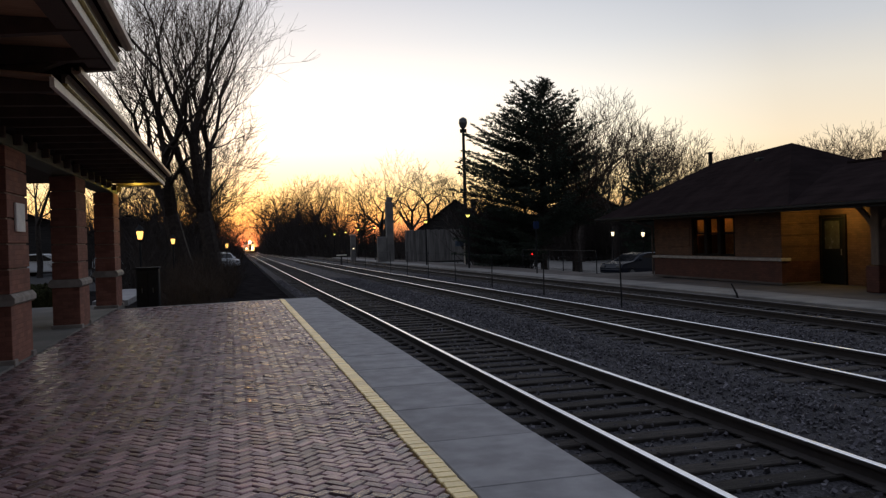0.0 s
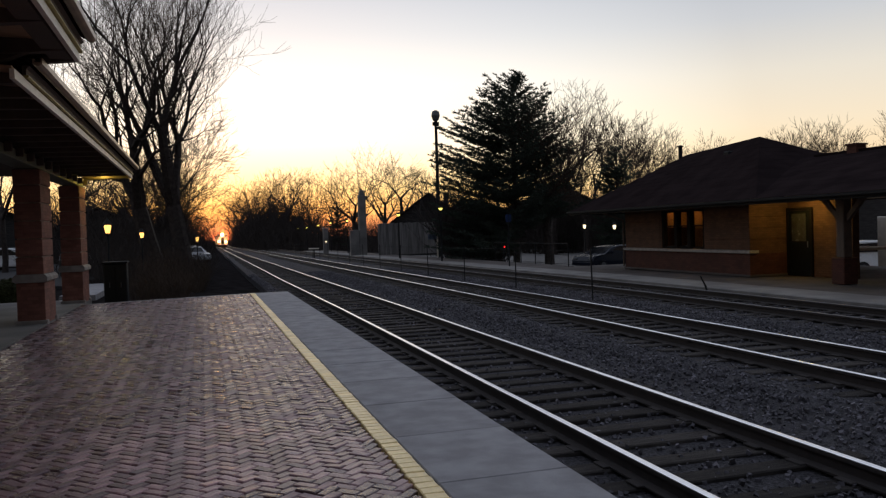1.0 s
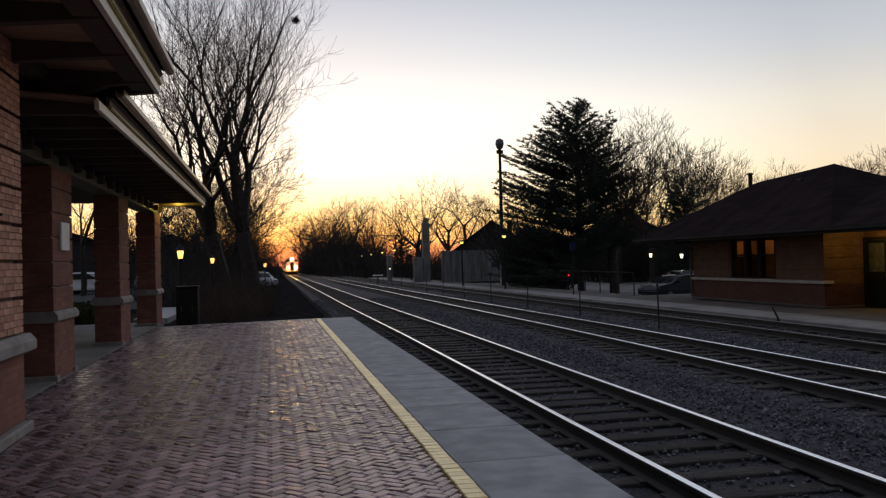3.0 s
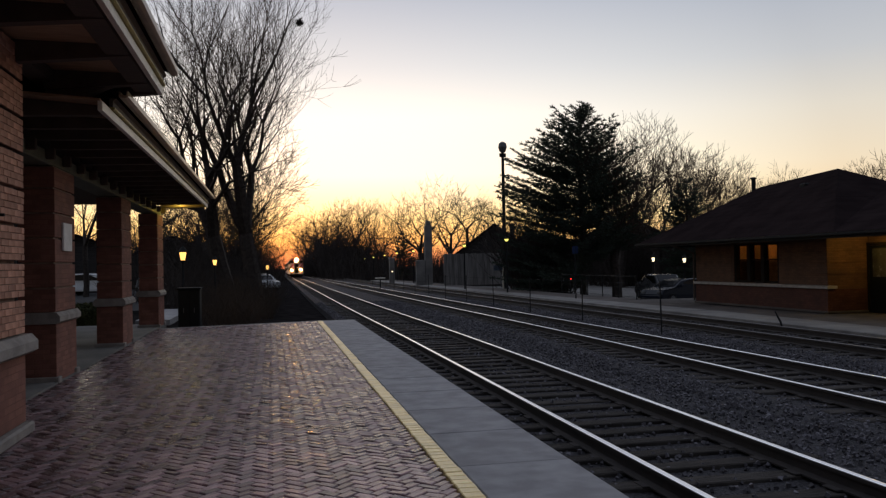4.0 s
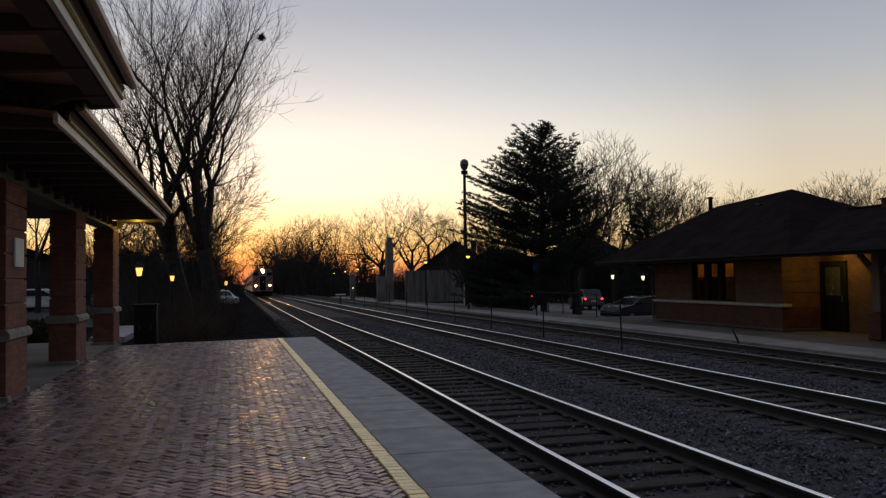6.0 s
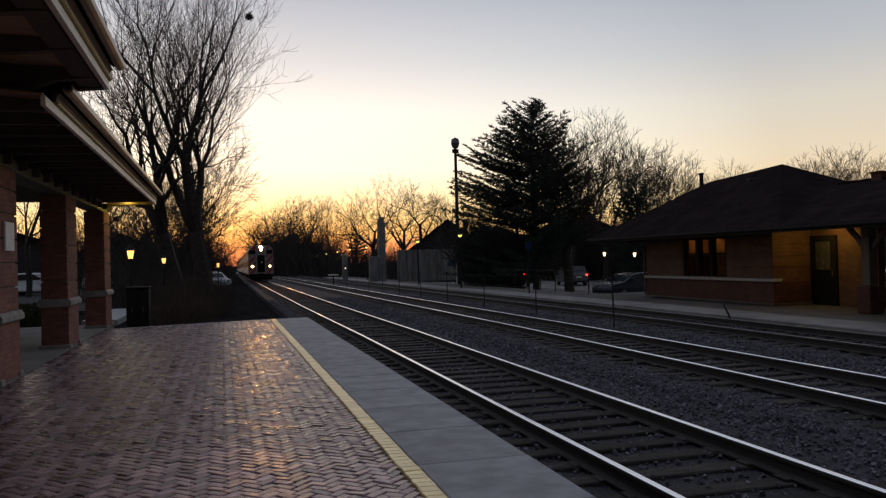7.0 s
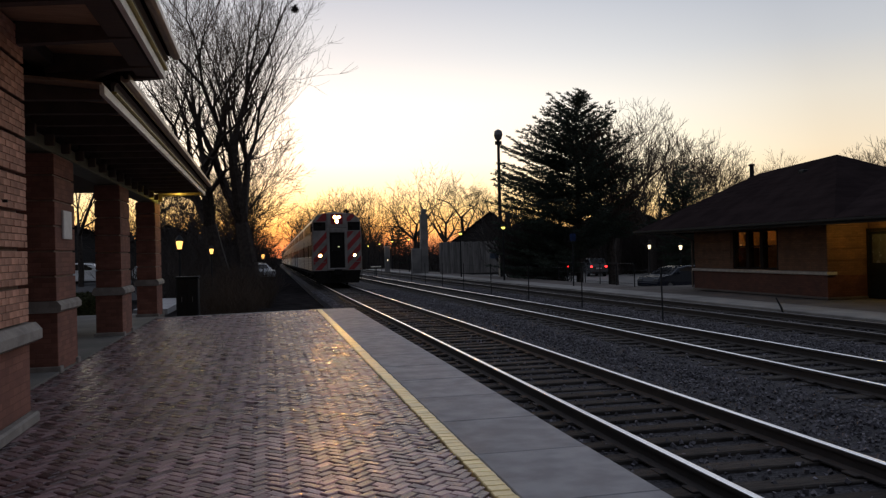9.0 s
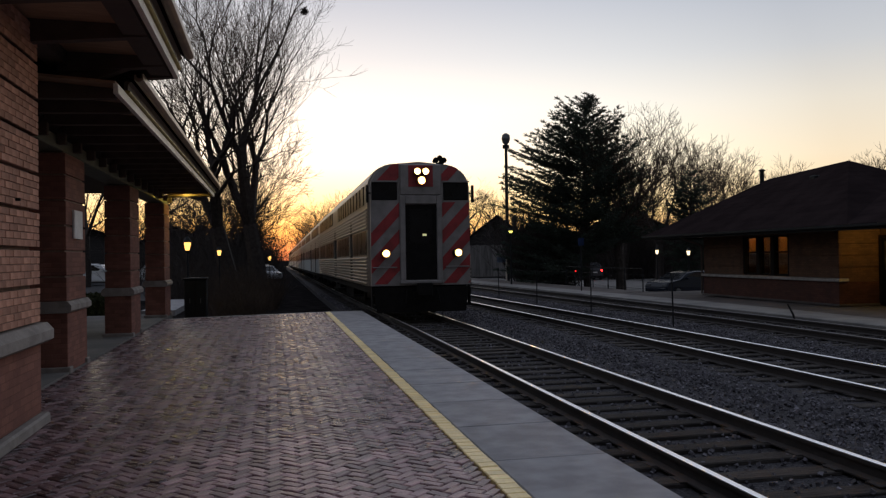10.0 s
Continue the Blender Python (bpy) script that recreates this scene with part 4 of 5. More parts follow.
    for i, (x, y, hgt) in enumerate(spots):
        c = copy_thing(far[i % 3], pose(x + (OFF(y) if y < 60 or x < 0 else 0), y, DZ(min(y, 420)) - 0.5, 0, 0, 97 * i))
        s = hgt * 1.2 / (18.0, 15.6, 19.5)[i % 3]
        c.scale = (s, s, s)
    brush("lineside_scrub", "dense dark leafless scrub along the railway", [(-9, -3.4, 45, 120, -0.3, 1.0), (-9, -4.2, 120, 330, -0.3, 1.8), (-5.5, -2.8, 36.5, 60, -0.4, 0.8), (-3.6, 0.2, 37, 47, -0.6, 0.55), (-4.2, -2.0, 46, 90, -0.6, 1.0), (-6.5, -2.2, 50, 66, -0.6, 1.5), (-6.5, -2.2, 50, 66, -0.6, 1.5), (-5.0, 0.2, 92, 110, -0.6, 1.7)], 7600, 5, M_BARK, (1.6, 3.6), 0.02)
    brush("far_scrub", "dense dark undergrowth below the woods along the line", [(8.5, 30, 150, 330, -0.6, 1.8), (9.5, 40, 135, 200, -0.8, 1.5), (22, 60, 80, 120, -1.0, 1.5), (24, 62, 78, 92, -1.0, 1.7), (34.5, 50, 62, 70, -1.0, 1.5), (18.5, 22.3, 57.5, 62, -1.0, 1.3), (32, 46, 73, 79, -1.0, 1.7), (9.5, 26, 170, 230, -0.8, 1.9), (9.5, 26, 170, 230, -0.8, 1.9)], 7200, 6, M_BARK, (2.4, 4.4), 0.03)

    brush("wood_thicket", "dense dark thicket at the foot of the woods", [(9.4, 21, 168, 215, -1.2, 1.0), (9.4, 21, 168, 215, -1.2, 0.8), (20, 42, 140, 170, -1.2, 0.55), (8.6, 12, 215, 330, -1.6, 0.7)], 6400, 18, M_BARK, (7.5, 12.5), 0.045)
    brush("lot_scrub", "dark leafless hedgerow behind the parking lot", [(-46, -7, 88, 98, -0.5, 2.0)], 2400, 15, M_BARK, (2.4, 4.0), 0.03)
    brush("end_scrub", "low brown twiggy scrub beyond the platform end", [(-2.2, -0.5, 26.2, 34, -0.62, 0.45), (-2.4, 0.0, 33, 41, -0.62, 0.7)], 2600, 16, M_TWIG, (1.2, 2.6), 0.014)


build_trees()

# ---- the train ----
M_STEEL = material("fluted_stainless_steel", (0.36, 0.34, 0.31), 0.36, metal=0.85, dark=(0.25, 0.235, 0.21), scale=1.5, fine=20, bump=0.06, stretch=(1, 0.15, 1))
M_TRAIN_ROOF = material("grey_train_roof", (0.24, 0.23, 0.22), 0.6, scale=2, fine=20)
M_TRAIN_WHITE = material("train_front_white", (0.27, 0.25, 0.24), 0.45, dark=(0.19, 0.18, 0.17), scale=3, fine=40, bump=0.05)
M_TRAIN_RED = material("train_front_red", (0.34, 0.03, 0.035), 0.42, dark=(0.22, 0.02, 0.024), scale=3, fine=40, bump=0.05)
M_TRAIN_GLASS = material("dark_train_window", (0.012, 0.013, 0.014), 0.3, scale=2, fine=5, bump=0, spec=0.12)
M_UNDER = material("underframe_grime", (0.013, 0.012, 0.011), 0.95, fine=30, spec=0.15)
# pale side colour stands in for steel reflecting the sky at a grazing angle
M_SHEEN = material("steel_sheen_car_side", (0.52, 0.56, 0.54), 0.45, dark=(0.42, 0.45, 0.43), scale=1.5, fine=20, bump=0.05)
# for the added cylinders that block stray lamp light
M_BLACK = material("matt_black_spill_guard", (0.004, 0.004, 0.004), 0.95, bump=0, spec=0.0)
G_HEAD = glow("headlamp_glow", (1.0, 0.42, 0.09), 19000)
# made-up fins glow so the lamps still look lit from the side
G_GRID = glow("beam_fins_glow", (1.0, 0.58, 0.20), 4.5)
G_GRID.node_tree.nodes["Principled BSDF"].inputs["Base Color"].default_value = (0.004, 0.004, 0.004, 1)
G_SIGN = glow("sign_box_glow", (1.0, 0.86, 0.62), 1.1)
G_RING = glow("lamp_reflector_glow", (1.0, 0.42, 0.07), 1.6)
G_DITCH = glow("ditch_lamp_glow", (1.0, 0.42, 0.09), 11000)
G_CAB = glow("cab_lamp_glow", (0.75, 0.72, 0.35), 0.5)
CAR_L, HALF = 25.9, 1.52


def car_profile(h=4.56):
    """Outline of the body: flat fluted sides, generous roof shoulders."""
    pts = [(-HALF, 0.95), (-HALF, 3.78)]
    for i in range(1, 9):
        a = math.pi / 2 * i / 8
        pts.append((-HALF + 0.86 * (1 - math.cos(a)), 3.78 + (h - 0.06 - 3.78) * math.sin(a)))
    pts += [(0.0, h)]
    return pts + [(-x, z) for x, z in pts[-2::-1]]


def clip(poly, a, b, c):
    """The part of a polygon where a*x + b*z >= c."""
    out = []
    for (x0, z0), (x1, z1) in zip(poly, poly[1:] + poly[:1]):
        d0, d1 = a * x0 + b * z0 - c, a * x1 + b * z1 - c
        if d0 >= 0:
            out.append((x0, z0))
        if d0 * d1 < 0:
            t = d0 / (d0 - d1)
            out.append((x0 + (x1 - x0) * t, z0 + (z1 - z0) * t))
    return out


def plate(bm, poly, y0, y1):
    if len(poly) < 3:
        return
    a = [bm.verts.new((x, y0, z)) for x, z in poly]
    b = [bm.verts.new((x, y1, z)) for x, z in poly]
    bm.faces.new(a)
    bm.faces.new(b[::-1])
    for i in range(len(poly)):
        j = (i + 1) % len(poly)
        bm.faces.new((a[i], b[i], b[j], a[j]))


def beam_fins(x, y, z, r):
    """Added grid of thin fins; keeps a lamp's beam ahead, glows like its lens."""
    bm = bmesh.new()
    n = int(r / 0.021)
    for i in range(-n, n + 1):
        o = i * 0.021
        c = math.sqrt(max(0.0, r * r - o * o))
        box(bm, x + o - 0.001, x + o + 0.001, y - 0.16, y, z - c, z + c)
        box(bm, x - c, x + c, y - 0.06, y, z + o - 0.001, z + o + 0.001)
    return bm


def hood(x, z, r, y0, y1):
    """A short open cylinder, added to keep a lamp's light off the cab front."""
    bm = bmesh.new()
    rings = [[bm.verts.new((x + q * math.cos(6.2832 * i / 16), y, z + q * math.sin(6.2832 * i / 16))) for i in range(16)] for q, y in ((r, y0), (r, y1), (r + 0.008, y1), (r + 0.008, y0))]
    for a, b in zip(rings, rings[1:] + rings[:1]):
        for i in range(16):
            bm.faces.new((a[i], a[(i + 1) % 16], b[(i + 1) % 16], b[i]))
    return bm


def truck(t, y):
    """A two-axle truck: side frames, axle boxes, wheels."""
    for s in (-1, 1):
        part("truck_frame", boxes((s * 1.02 - 0.06, s * 1.02 + 0.06, y - 1.5, y + 1.5, 0.42, 0.68), bevel=0.04), M_UNDER, t)
        for dy in (-1.25, 1.25):
            w = part("wheel", tube(bmesh.new(), (s * 0.70, y + dy, 0.455), (s * 0.82, y + dy, 0.455), 0.455, 0.455, 20), M_RAIL, t)
            part("axle_box", boxes((s * 1.06 - 0.1, s * 1.06 + 0.1, y + dy - 0.14, y + dy + 0.14, 0.32, 0.6), bevel=0.03), M_UNDER, w)


def coach(name, label, cab=False, pale=False):
    t = thing(name, label, "train car", "cars of the train")
    y0 = 0.35 if cab else 0.0
    part("body", sweep(bmesh.new(), car_profile(), (y0, CAR_L)), M_SHEEN if pale else M_STEEL, t)
    part("roof", sweep(bmesh.new(), [(x * 1.006, z + 0.012) for x, z in car_profile()[5:-5]] + [(x * 0.99, z - 0.03) for x, z in reversed(car_profile()[5:-5])], (y0 + 0.05, CAR_L - 0.02)), M_TRAIN_ROOF, t)
    # flutes along both sides
    for s in (-1, 1):
        for band in ((2.64, 3.24),) if pale else ((1.02, 1.78), (2.64, 3.24)):
            x, z, rib = s * HALF, band[0], []
            while z < band[1]:
                rib += [(x + s * 0.004, z - 0.040), (x + s * 0.036, z - 0.026), (x + s * 0.044, z), (x + s * 0.036, z + 0.026), (x + s * 0.004, z + 0.040)]
                z += 0.105
            rib += [(x - s * 0.004, rib[-1][1]), (x - s * 0.004, rib[0][1])]
            bm = sweep(bmesh.new(), rib, (y0 + 0.05, CAR_L - 0.05))
            part("fluting", bm, M_STEEL, t, "horizontal stainless fluting")
        # lower and upper window rows
        for z0, z1, spans in ((1.86, 2.56, ((0.55, 4.6), (6.2, 11.6), (14.2, 19.6), (20.6, 25.2))), (3.34, 3.90, ((1.0, 11.4), (14.4, 25.0)))):
            for a, b in spans:
                step = 1.32 if z0 < 3 else 1.0
                k = max(1, int((b - a) / step))
                w = (b - a) / k
                for i in range(k):
                    bm = bmesh.new()
                    if z0 < 3:
                        box(bm, s * HALF - 0.012, s * HALF + 0.012, a + i * w + 0.04, a + (i + 1) * w - 0.04, z0, z1, bevel=0.006)
                    else:
                        box(bm, s * HALF - 0.03, s * HALF + 0.012, a + i * w + 0.16, a + (i + 1) * w - 0.16, z0, z1, bevel=0.006)
                    part("window", bm, M_TRAIN_GLASS, t)
        # side doors in the middle and near the cab
        for a, b in ((5.0, 5.7), (12.4, 13.6)):
            d = part("side_door", boxes((s * HALF - 0.02, s * HALF + 0.052, a, b, 0.98, 3.0)), M_UNDER, t, "dark recessed side door")
            part("door_glass", boxes((s * HALF + 0.054, s * HALF + 0.06, a + 0.15, b - 0.15, 1.9, 2.6)), M_TRAIN_GLASS, d)
            part("step", boxes((s * 1.2 - 0.3, s * 1.2 + 0.3, a, b, 0.45, 0.5), (s * 1.2 - 0.3, s * 1.2 + 0.3, a, b, 0.7, 0.74)), M_UNDER, t)
    part("underframe", boxes((-1.42, 1.42, y0 + 0.1, CAR_L - 0.1, 0.72, 0.96), (-1.2, 1.2, 8.2, 11.5, 0.35, 0.73), (-1.2, 1.2, 14.5, 17.5, 0.38, 0.73)), M_UNDER, t)
    truck(t, 3.6)
    truck(t, CAR_L - 3.6)
    part("diaphragm", boxes((-0.6, 0.6, CAR_L, CAR_L + 0.12, 1.0, 3.2)), M_UNDER, t)
    if not cab:
        return t
    # the front: striped panels either side of a framed end door
    outline = [(x * 0.955, z) for x, z in car_profile(4.53)]
    fb = bmesh.new()
    plate(fb, outline, 0.08, 0.36)
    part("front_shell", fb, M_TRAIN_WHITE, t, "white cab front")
    for s in (-1, 1):
        lo, hi = (0.63, 1.452) if s > 0 else (-1.452, -0.63)
        panel = [(lo, 1.0), (hi, 1.0), (hi, 3.36), (lo, 3.36)]
        for k in range(-3, 5):
            c = 0.52 + 0.78 * k + (0.15 if s > 0 else 0.0)
            p = clip(clip(panel, -1.08, 1.0, c), 1.08, -1.0, -(c + 0.40))
            bm = bmesh.new()
            plate(bm, p, 0.066, 0.081)
            if bm.faces:
                part("stripe", bm, M_TRAIN_RED, t, "slanting dark red stripe")
            else:
                bm.free()
        # upper stripe on the roof shoulder
        top = [(x, z) for x, z in outline if x * s >= 0.62 and z > 3.7] + ([(s * 0.63, 4.42), (s * 0.63, 3.98)])
        top = clip(top, 0, 1.0, 3.98)
        cx, cz = sum(p[0] for p in top) / len(top), sum(p[1] for p in top) / len(top)
        top.sort(key=lambda p: math.atan2(p[1] - cz, p[0] - cx))
        p = clip(clip(top, -1.08 , 1.0, 4.75 if s < 0 else 3.1), 1.08, -1.0, -(5.35 if s < 0 else 3.5))
        bm = bmesh.new()
        plate(bm, p, 0.066, 0.081)
        if bm.faces:
            part("stripe", bm, M_TRAIN_RED, t)
        else:
            bm.free()
        part("cab_window", boxes(*[(s * 1.05 - 0.37, s * 1.05 + 0.37, 0.055, 0.09, 3.42, 3.93)], bevel=0.02), M_TRAIN_GLASS, t, "dark cab window")
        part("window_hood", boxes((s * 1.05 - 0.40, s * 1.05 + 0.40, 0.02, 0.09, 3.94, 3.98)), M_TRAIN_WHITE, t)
        part("grab_bar", tube(bmesh.new(), (s * 0.72, 0.02, 1.48), (s * 1.42, 0.02, 1.48), 0.018, 0.018, 8), M_TRAIN_WHITE, t)
        d = part("ditch_light", tube(bmesh.new(), (s * 1.05, 0.07, 1.88), (s * 1.05, -0.05, 1.88), 0.13, 0.13, 14), M_UNDER, t)
        part("lens", lathe(bmesh.new(), [(0.10, 0.0), (0.10, 0.012)], 14), G_RING, d).matrix_basis = pose(s * 1.05, -0.052, 1.88, 90, 0, 0)
        part("beam_fins", beam_fins(s * 1.05, -0.084, 1.88, 0.10), G_GRID, d)
        part("spill_guard", hood(s * 1.05, 1.88, 0.112, -0.045, -0.25), M_BLACK, d)
        part("bulb", lathe(bmesh.new(), [(0.062, 0.0), (0.055, 0.012)], 12), G_DITCH, d).matrix_basis = pose(s * 1.05, -0.066, 1.88, 90, 0, 0)
        part("mirror", boxes((s * 1.52, s * 1.58, 0.0, 0.12, 3.35, 3.85), (s * 1.45, s * 1.53, 0.05, 0.09, 3.6, 3.64)), M_UNDER, t)
        part("corner_step", boxes((s * 1.25 - 0.2, s * 1.25 + 0.2, 0.05, 0.3, 0.35, 0.40), (s * 1.25 - 0.2, s * 1.25 - 0.17, 0.05, 0.3, 0.4, 0.95), (s * 1.25 + 0.17, s * 1.25 + 0.2, 0.05, 0.3, 0.4, 0.95)), M_UNDER, t)
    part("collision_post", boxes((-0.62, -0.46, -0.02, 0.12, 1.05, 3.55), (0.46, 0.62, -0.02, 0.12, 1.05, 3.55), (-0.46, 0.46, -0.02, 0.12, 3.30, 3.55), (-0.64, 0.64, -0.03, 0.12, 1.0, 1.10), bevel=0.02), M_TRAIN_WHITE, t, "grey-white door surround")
    d = part("end_door", boxes((-0.455, 0.455, 0.04, 0.075, 1.12, 3.28)), M_UNDER, t, "dark end door with tall window")
    part("door_glass", boxes((-0.33, 0.33, 0.028, 0.039, 2.15, 3.15), bevel=0.004), M_TRAIN_GLASS, d)
    part("cab_lamp", boxes((0.04, 0.16, 0.022, 0.027, 2.38, 2.44)), G_CAB, d)
    part("headlight_box", boxes((-0.60, 0.60, -0.01, 0.12, 3.56, 4.46), bevel=0.03), M_TRAIN_WHITE, t)
    part("headlight_recess", boxes((-0.36, 0.36, -0.025, -0.009, 3.80, 4.42), bevel=0.005), M_TRAIN_RED, t)
    for x, z, r in ((-0.12, 4.23, 0.09), (0.12, 4.23, 0.09), (0.0, 3.97, 0.105)):
        hl = part("headlight", tube(bmesh.new(), (x, -0.02, z), (x, -0.06, z), r + 0.02, r + 0.02, 16), M_METAL, t)
        part("lens", lathe(bmesh.new(), [(r, 0.0), (r, 0.012)], 16), G_RING, hl).matrix_basis = pose(x, -0.062, z, 90, 0, 0)
        part("bulb", lathe(bmesh.new(), [(r * 0.7, 0.0), (r * 0.6, 0.012)], 14), G_HEAD, hl).matrix_basis = pose(x, -0.076, z, 90, 0, 0)
        part("beam_fins", beam_fins(x, -0.09, z, r), G_GRID, hl)
        part("spill_guard", hood(x, z, r + 0.012, -0.055, -0.255), M_BLACK, hl)
    part("pilot", sweep(bmesh.new(), [(-1.3, 0.18), (1.3, 0.18), (1.4, 0.9), (-1.4, 0.9)], (0.05, 0.2)), M_UNDER, t)
    part("coupler", boxes((-0.16, 0.16, -0.45, 0.1, 0.72, 0.98), (-0.22, 0.22, -0.55, -0.4, 0.66, 1.04), bevel=0.03), M_UNDER, t)
    part("hose", tube(tube(bmesh.new(), (0.45, 0.02, 0.85), (0.5, -0.15, 0.45), 0.025, 0.025, 6), (-0.45, 0.02, 0.85), (-0.5, -0.15, 0.45), 0.025, 0.025, 6), M_UNDER, t)
    hn = part("horn", tube(bmesh.new(), (0.62, 0.5, 4.42), (0.62, 0.5, 4.56), 0.05, 0.05, 8), M_UNDER, t)
    for dx, dz in ((-0.12, 0.0), (0.0, 0.06), (0.12, 0.0), (0.05, -0.05)):
        part("trumpet", tube(bmesh.new(), (0.62 + dx, 0.6, 4.60 + dz), (0.62 + dx, 0.2, 4.60 + dz), 0.03, 0.09, 8), M_UNDER, hn)
    return t


TRAIN = [coach("cab_car", "stainless bilevel cab car with red and white striped front", cab=True)]
second = coach("passenger_car", "bilevel passenger car with pale sheen painted on lower sides and fluted band", pale=True)
TRAIN.append(second)
for _ in range(5):
    TRAIN.append(copy_thing(second, pose(0, 0, 0)))


# ---- motor cars ----
M_TYRE = material("tyre_rubber", (0.02, 0.02, 0.02), 0.85, fine=60)
M_CAR_GLASS = material("tinted_car_glass", (0.012, 0.013, 0.015), 0.16, scale=2, fine=5, bump=0, spec=0.3)


def paint(name, c, spec=0.45):
    return material(name, c, 0.18, metal=0.0, spec=spec, dark=tuple(v * 0.85 for v in c), scale=1, fine=15, bump=0.02)


def motor_car(label, colour, at, rz, lit="", tall=1.0, group=""):
    """A five-door car, nose towards -y of its own space."""
    t = thing("car", label, "car", group, at=at, rz=rz)
    side = [(-2.25, 0.38), (-2.28, 0.62), (-2.12, 0.86), (-1.25, 1.0), (-0.55, 1.48 * tall), (0.2, 1.58 * tall), (1.55, 1.55 * tall), (2.1, 1.12), (2.22, 0.9), (2.25, 0.42), (1.9, 0.28), (-1.95, 0.28)]
    bm = bmesh.new()
    rings = []
    for x, tuck in ((-0.88, 0.10), (-0.80, 0.0), (0.80, 0.0), (0.88, 0.10)):
        rings.append([bm.verts.new((x * (0.84 if z > 1.05 else 1.0), y * (1 - tuck * 0.25), 0.9 + (z - 0.9) * (1 - tuck * 0.55))) for y, z in side])
    n = len(side)
    for a, b in zip(rings, rings[1:]):
        for i in range(n):
            bm.faces.new((a[i], a[(i + 1) % n], b[(i + 1) % n], b[i]))
    bm.faces.new(rings[0][::-1])
    bm.faces.new(rings[-1])
    part("body", bm, colour, t)
    for s in (-1, 1):
        bm = bmesh.new()
        x = s * 0.772
        q = [(-1.02, 1.06), (-0.50, 1.40 * tall), (0.2, 1.49 * tall), (1.45, 1.45 * tall), (1.85, 1.08)]
        a = [bm.verts.new((x + s * (0.02 if z < 1.2 else -0.0), y, z)) for y, z in q]
        b = [bm.verts.new((x - s * 0.04, y, z)) for y, z in q]
        bm.faces.new(a)
        bm.faces.new(b[::-1])
        for i in range(5):
            bm.faces.new((a[i], b[i], b[(i + 1) % 5], a[(i + 1) % 5]))
        part("side_window", bm, M_CAR_GLASS, t)
        for y in (-1.38, 1.35):
            w = part("wheel", tube(bmesh.new(), (s * 0.66, y, 0.33), (s * 0.88, y, 0.33), 0.33, 0.33, 18), M_TYRE, t)
            part("rim", tube(bmesh.new(), (s * 0.875, y, 0.33), (s * 0.892, y, 0.33), 0.2, 0.2, 12), M_METAL, w)
        part("headlight", boxes((s * 0.62 - 0.16, s * 0.62 + 0.16, -2.27, -2.12, 0.66, 0.80), bevel=0.02), G_WHITE if lit == "front" else M_METAL, t)
        part("tail_light", boxes((s * 0.68 - 0.09, s * 0.68 + 0.09, 2.10, 2.245, 0.84, 0.98), bevel=0.02), G_TAIL if lit == "rear" else M_TRAIN_RED, t)
        part("door_mirror", boxes((s * 0.98 - 0.09, s * 0.98 + 0.09, -0.85, -0.7, 1.0, 1.14), bevel=0.02), colour, t)
    for name, (ya, za), (yb, zb), w in (("windscreen", (-1.20, 1.03), (-0.56, 1.46 * tall), 0.66), ("rear_window", (1.60, 1.53 * tall), (2.08, 1.15), 0.64)):
        bm = bmesh.new()
        v = [bm.verts.new((sx * w, y, z + 0.012)) for y, z in ((ya, za), (yb, zb)) for sx in (-1, 1)]
        u = [bm.verts.new((sx * w, y, z - 0.02)) for y, z in ((ya, za), (yb, zb)) for sx in (-1, 1)]
        bm.faces.new((v[0], v[1], v[3], v[2]))
        for i, j in ((0, 1), (1, 3), (3, 2), (2, 0)):
            bm.faces.new((v[i], u[i], u[j], v[j]))
        part(name, bm, M_CAR_GLASS, t)
    part("front_bumper", boxes((-0.8, 0.8, -2.31, -2.2, 0.34, 0.56), bevel=0.03), colour, t)
    part("rear_bumper", boxes((-0.8, 0.8, 2.17, 2.29, 0.38, 0.6), bevel=0.03), colour, t)
    part("plate_holder", boxes((-0.25, 0.25, 2.245, 2.262, 0.68, 0.80)), M_POSTER, t)
    return t


P_DARK, P_SILVER, P_WHITE, P_BLUE = paint("dark_blue_car_paint", (0.010, 0.013, 0.021), 0.2), paint("silver_car_paint", (0.45, 0.46, 0.47)), paint("white_car_paint", (0.72, 0.73, 0.73)), paint("grey_car_paint", (0.07, 0.073, 0.078))
motor_car("dark blue car parked beside the station", P_DARK, (23.4, 43.2, -0.98), -72, tall=0.93)
DRIVER = motor_car("grey car driving away with red tail lamps lit", P_BLUE, (24.9, 51, -1.0), 160, lit="rear", tall=1.05)
for x, y, r, c in ((-12.6, 62, 80, P_WHITE), (-16.2, 63, 84, P_SILVER), (-7.6, 64.0, 82, P_WHITE), (-20.5, 62.5, 84, P_SILVER), (-5.0, 78, 75, P_SILVER), (-0.95, 76, 24, P_SILVER)):
    motor_car("parked car with pale paint beyond the arcade", c, (x, y, -0.19 if y < 76 else -0.3 + DZ(y)), r, group="cars in the lot")
motor_car("white car parked behind the opposite porch", P_WHITE, (29.6, 29.3, -0.96), 80)


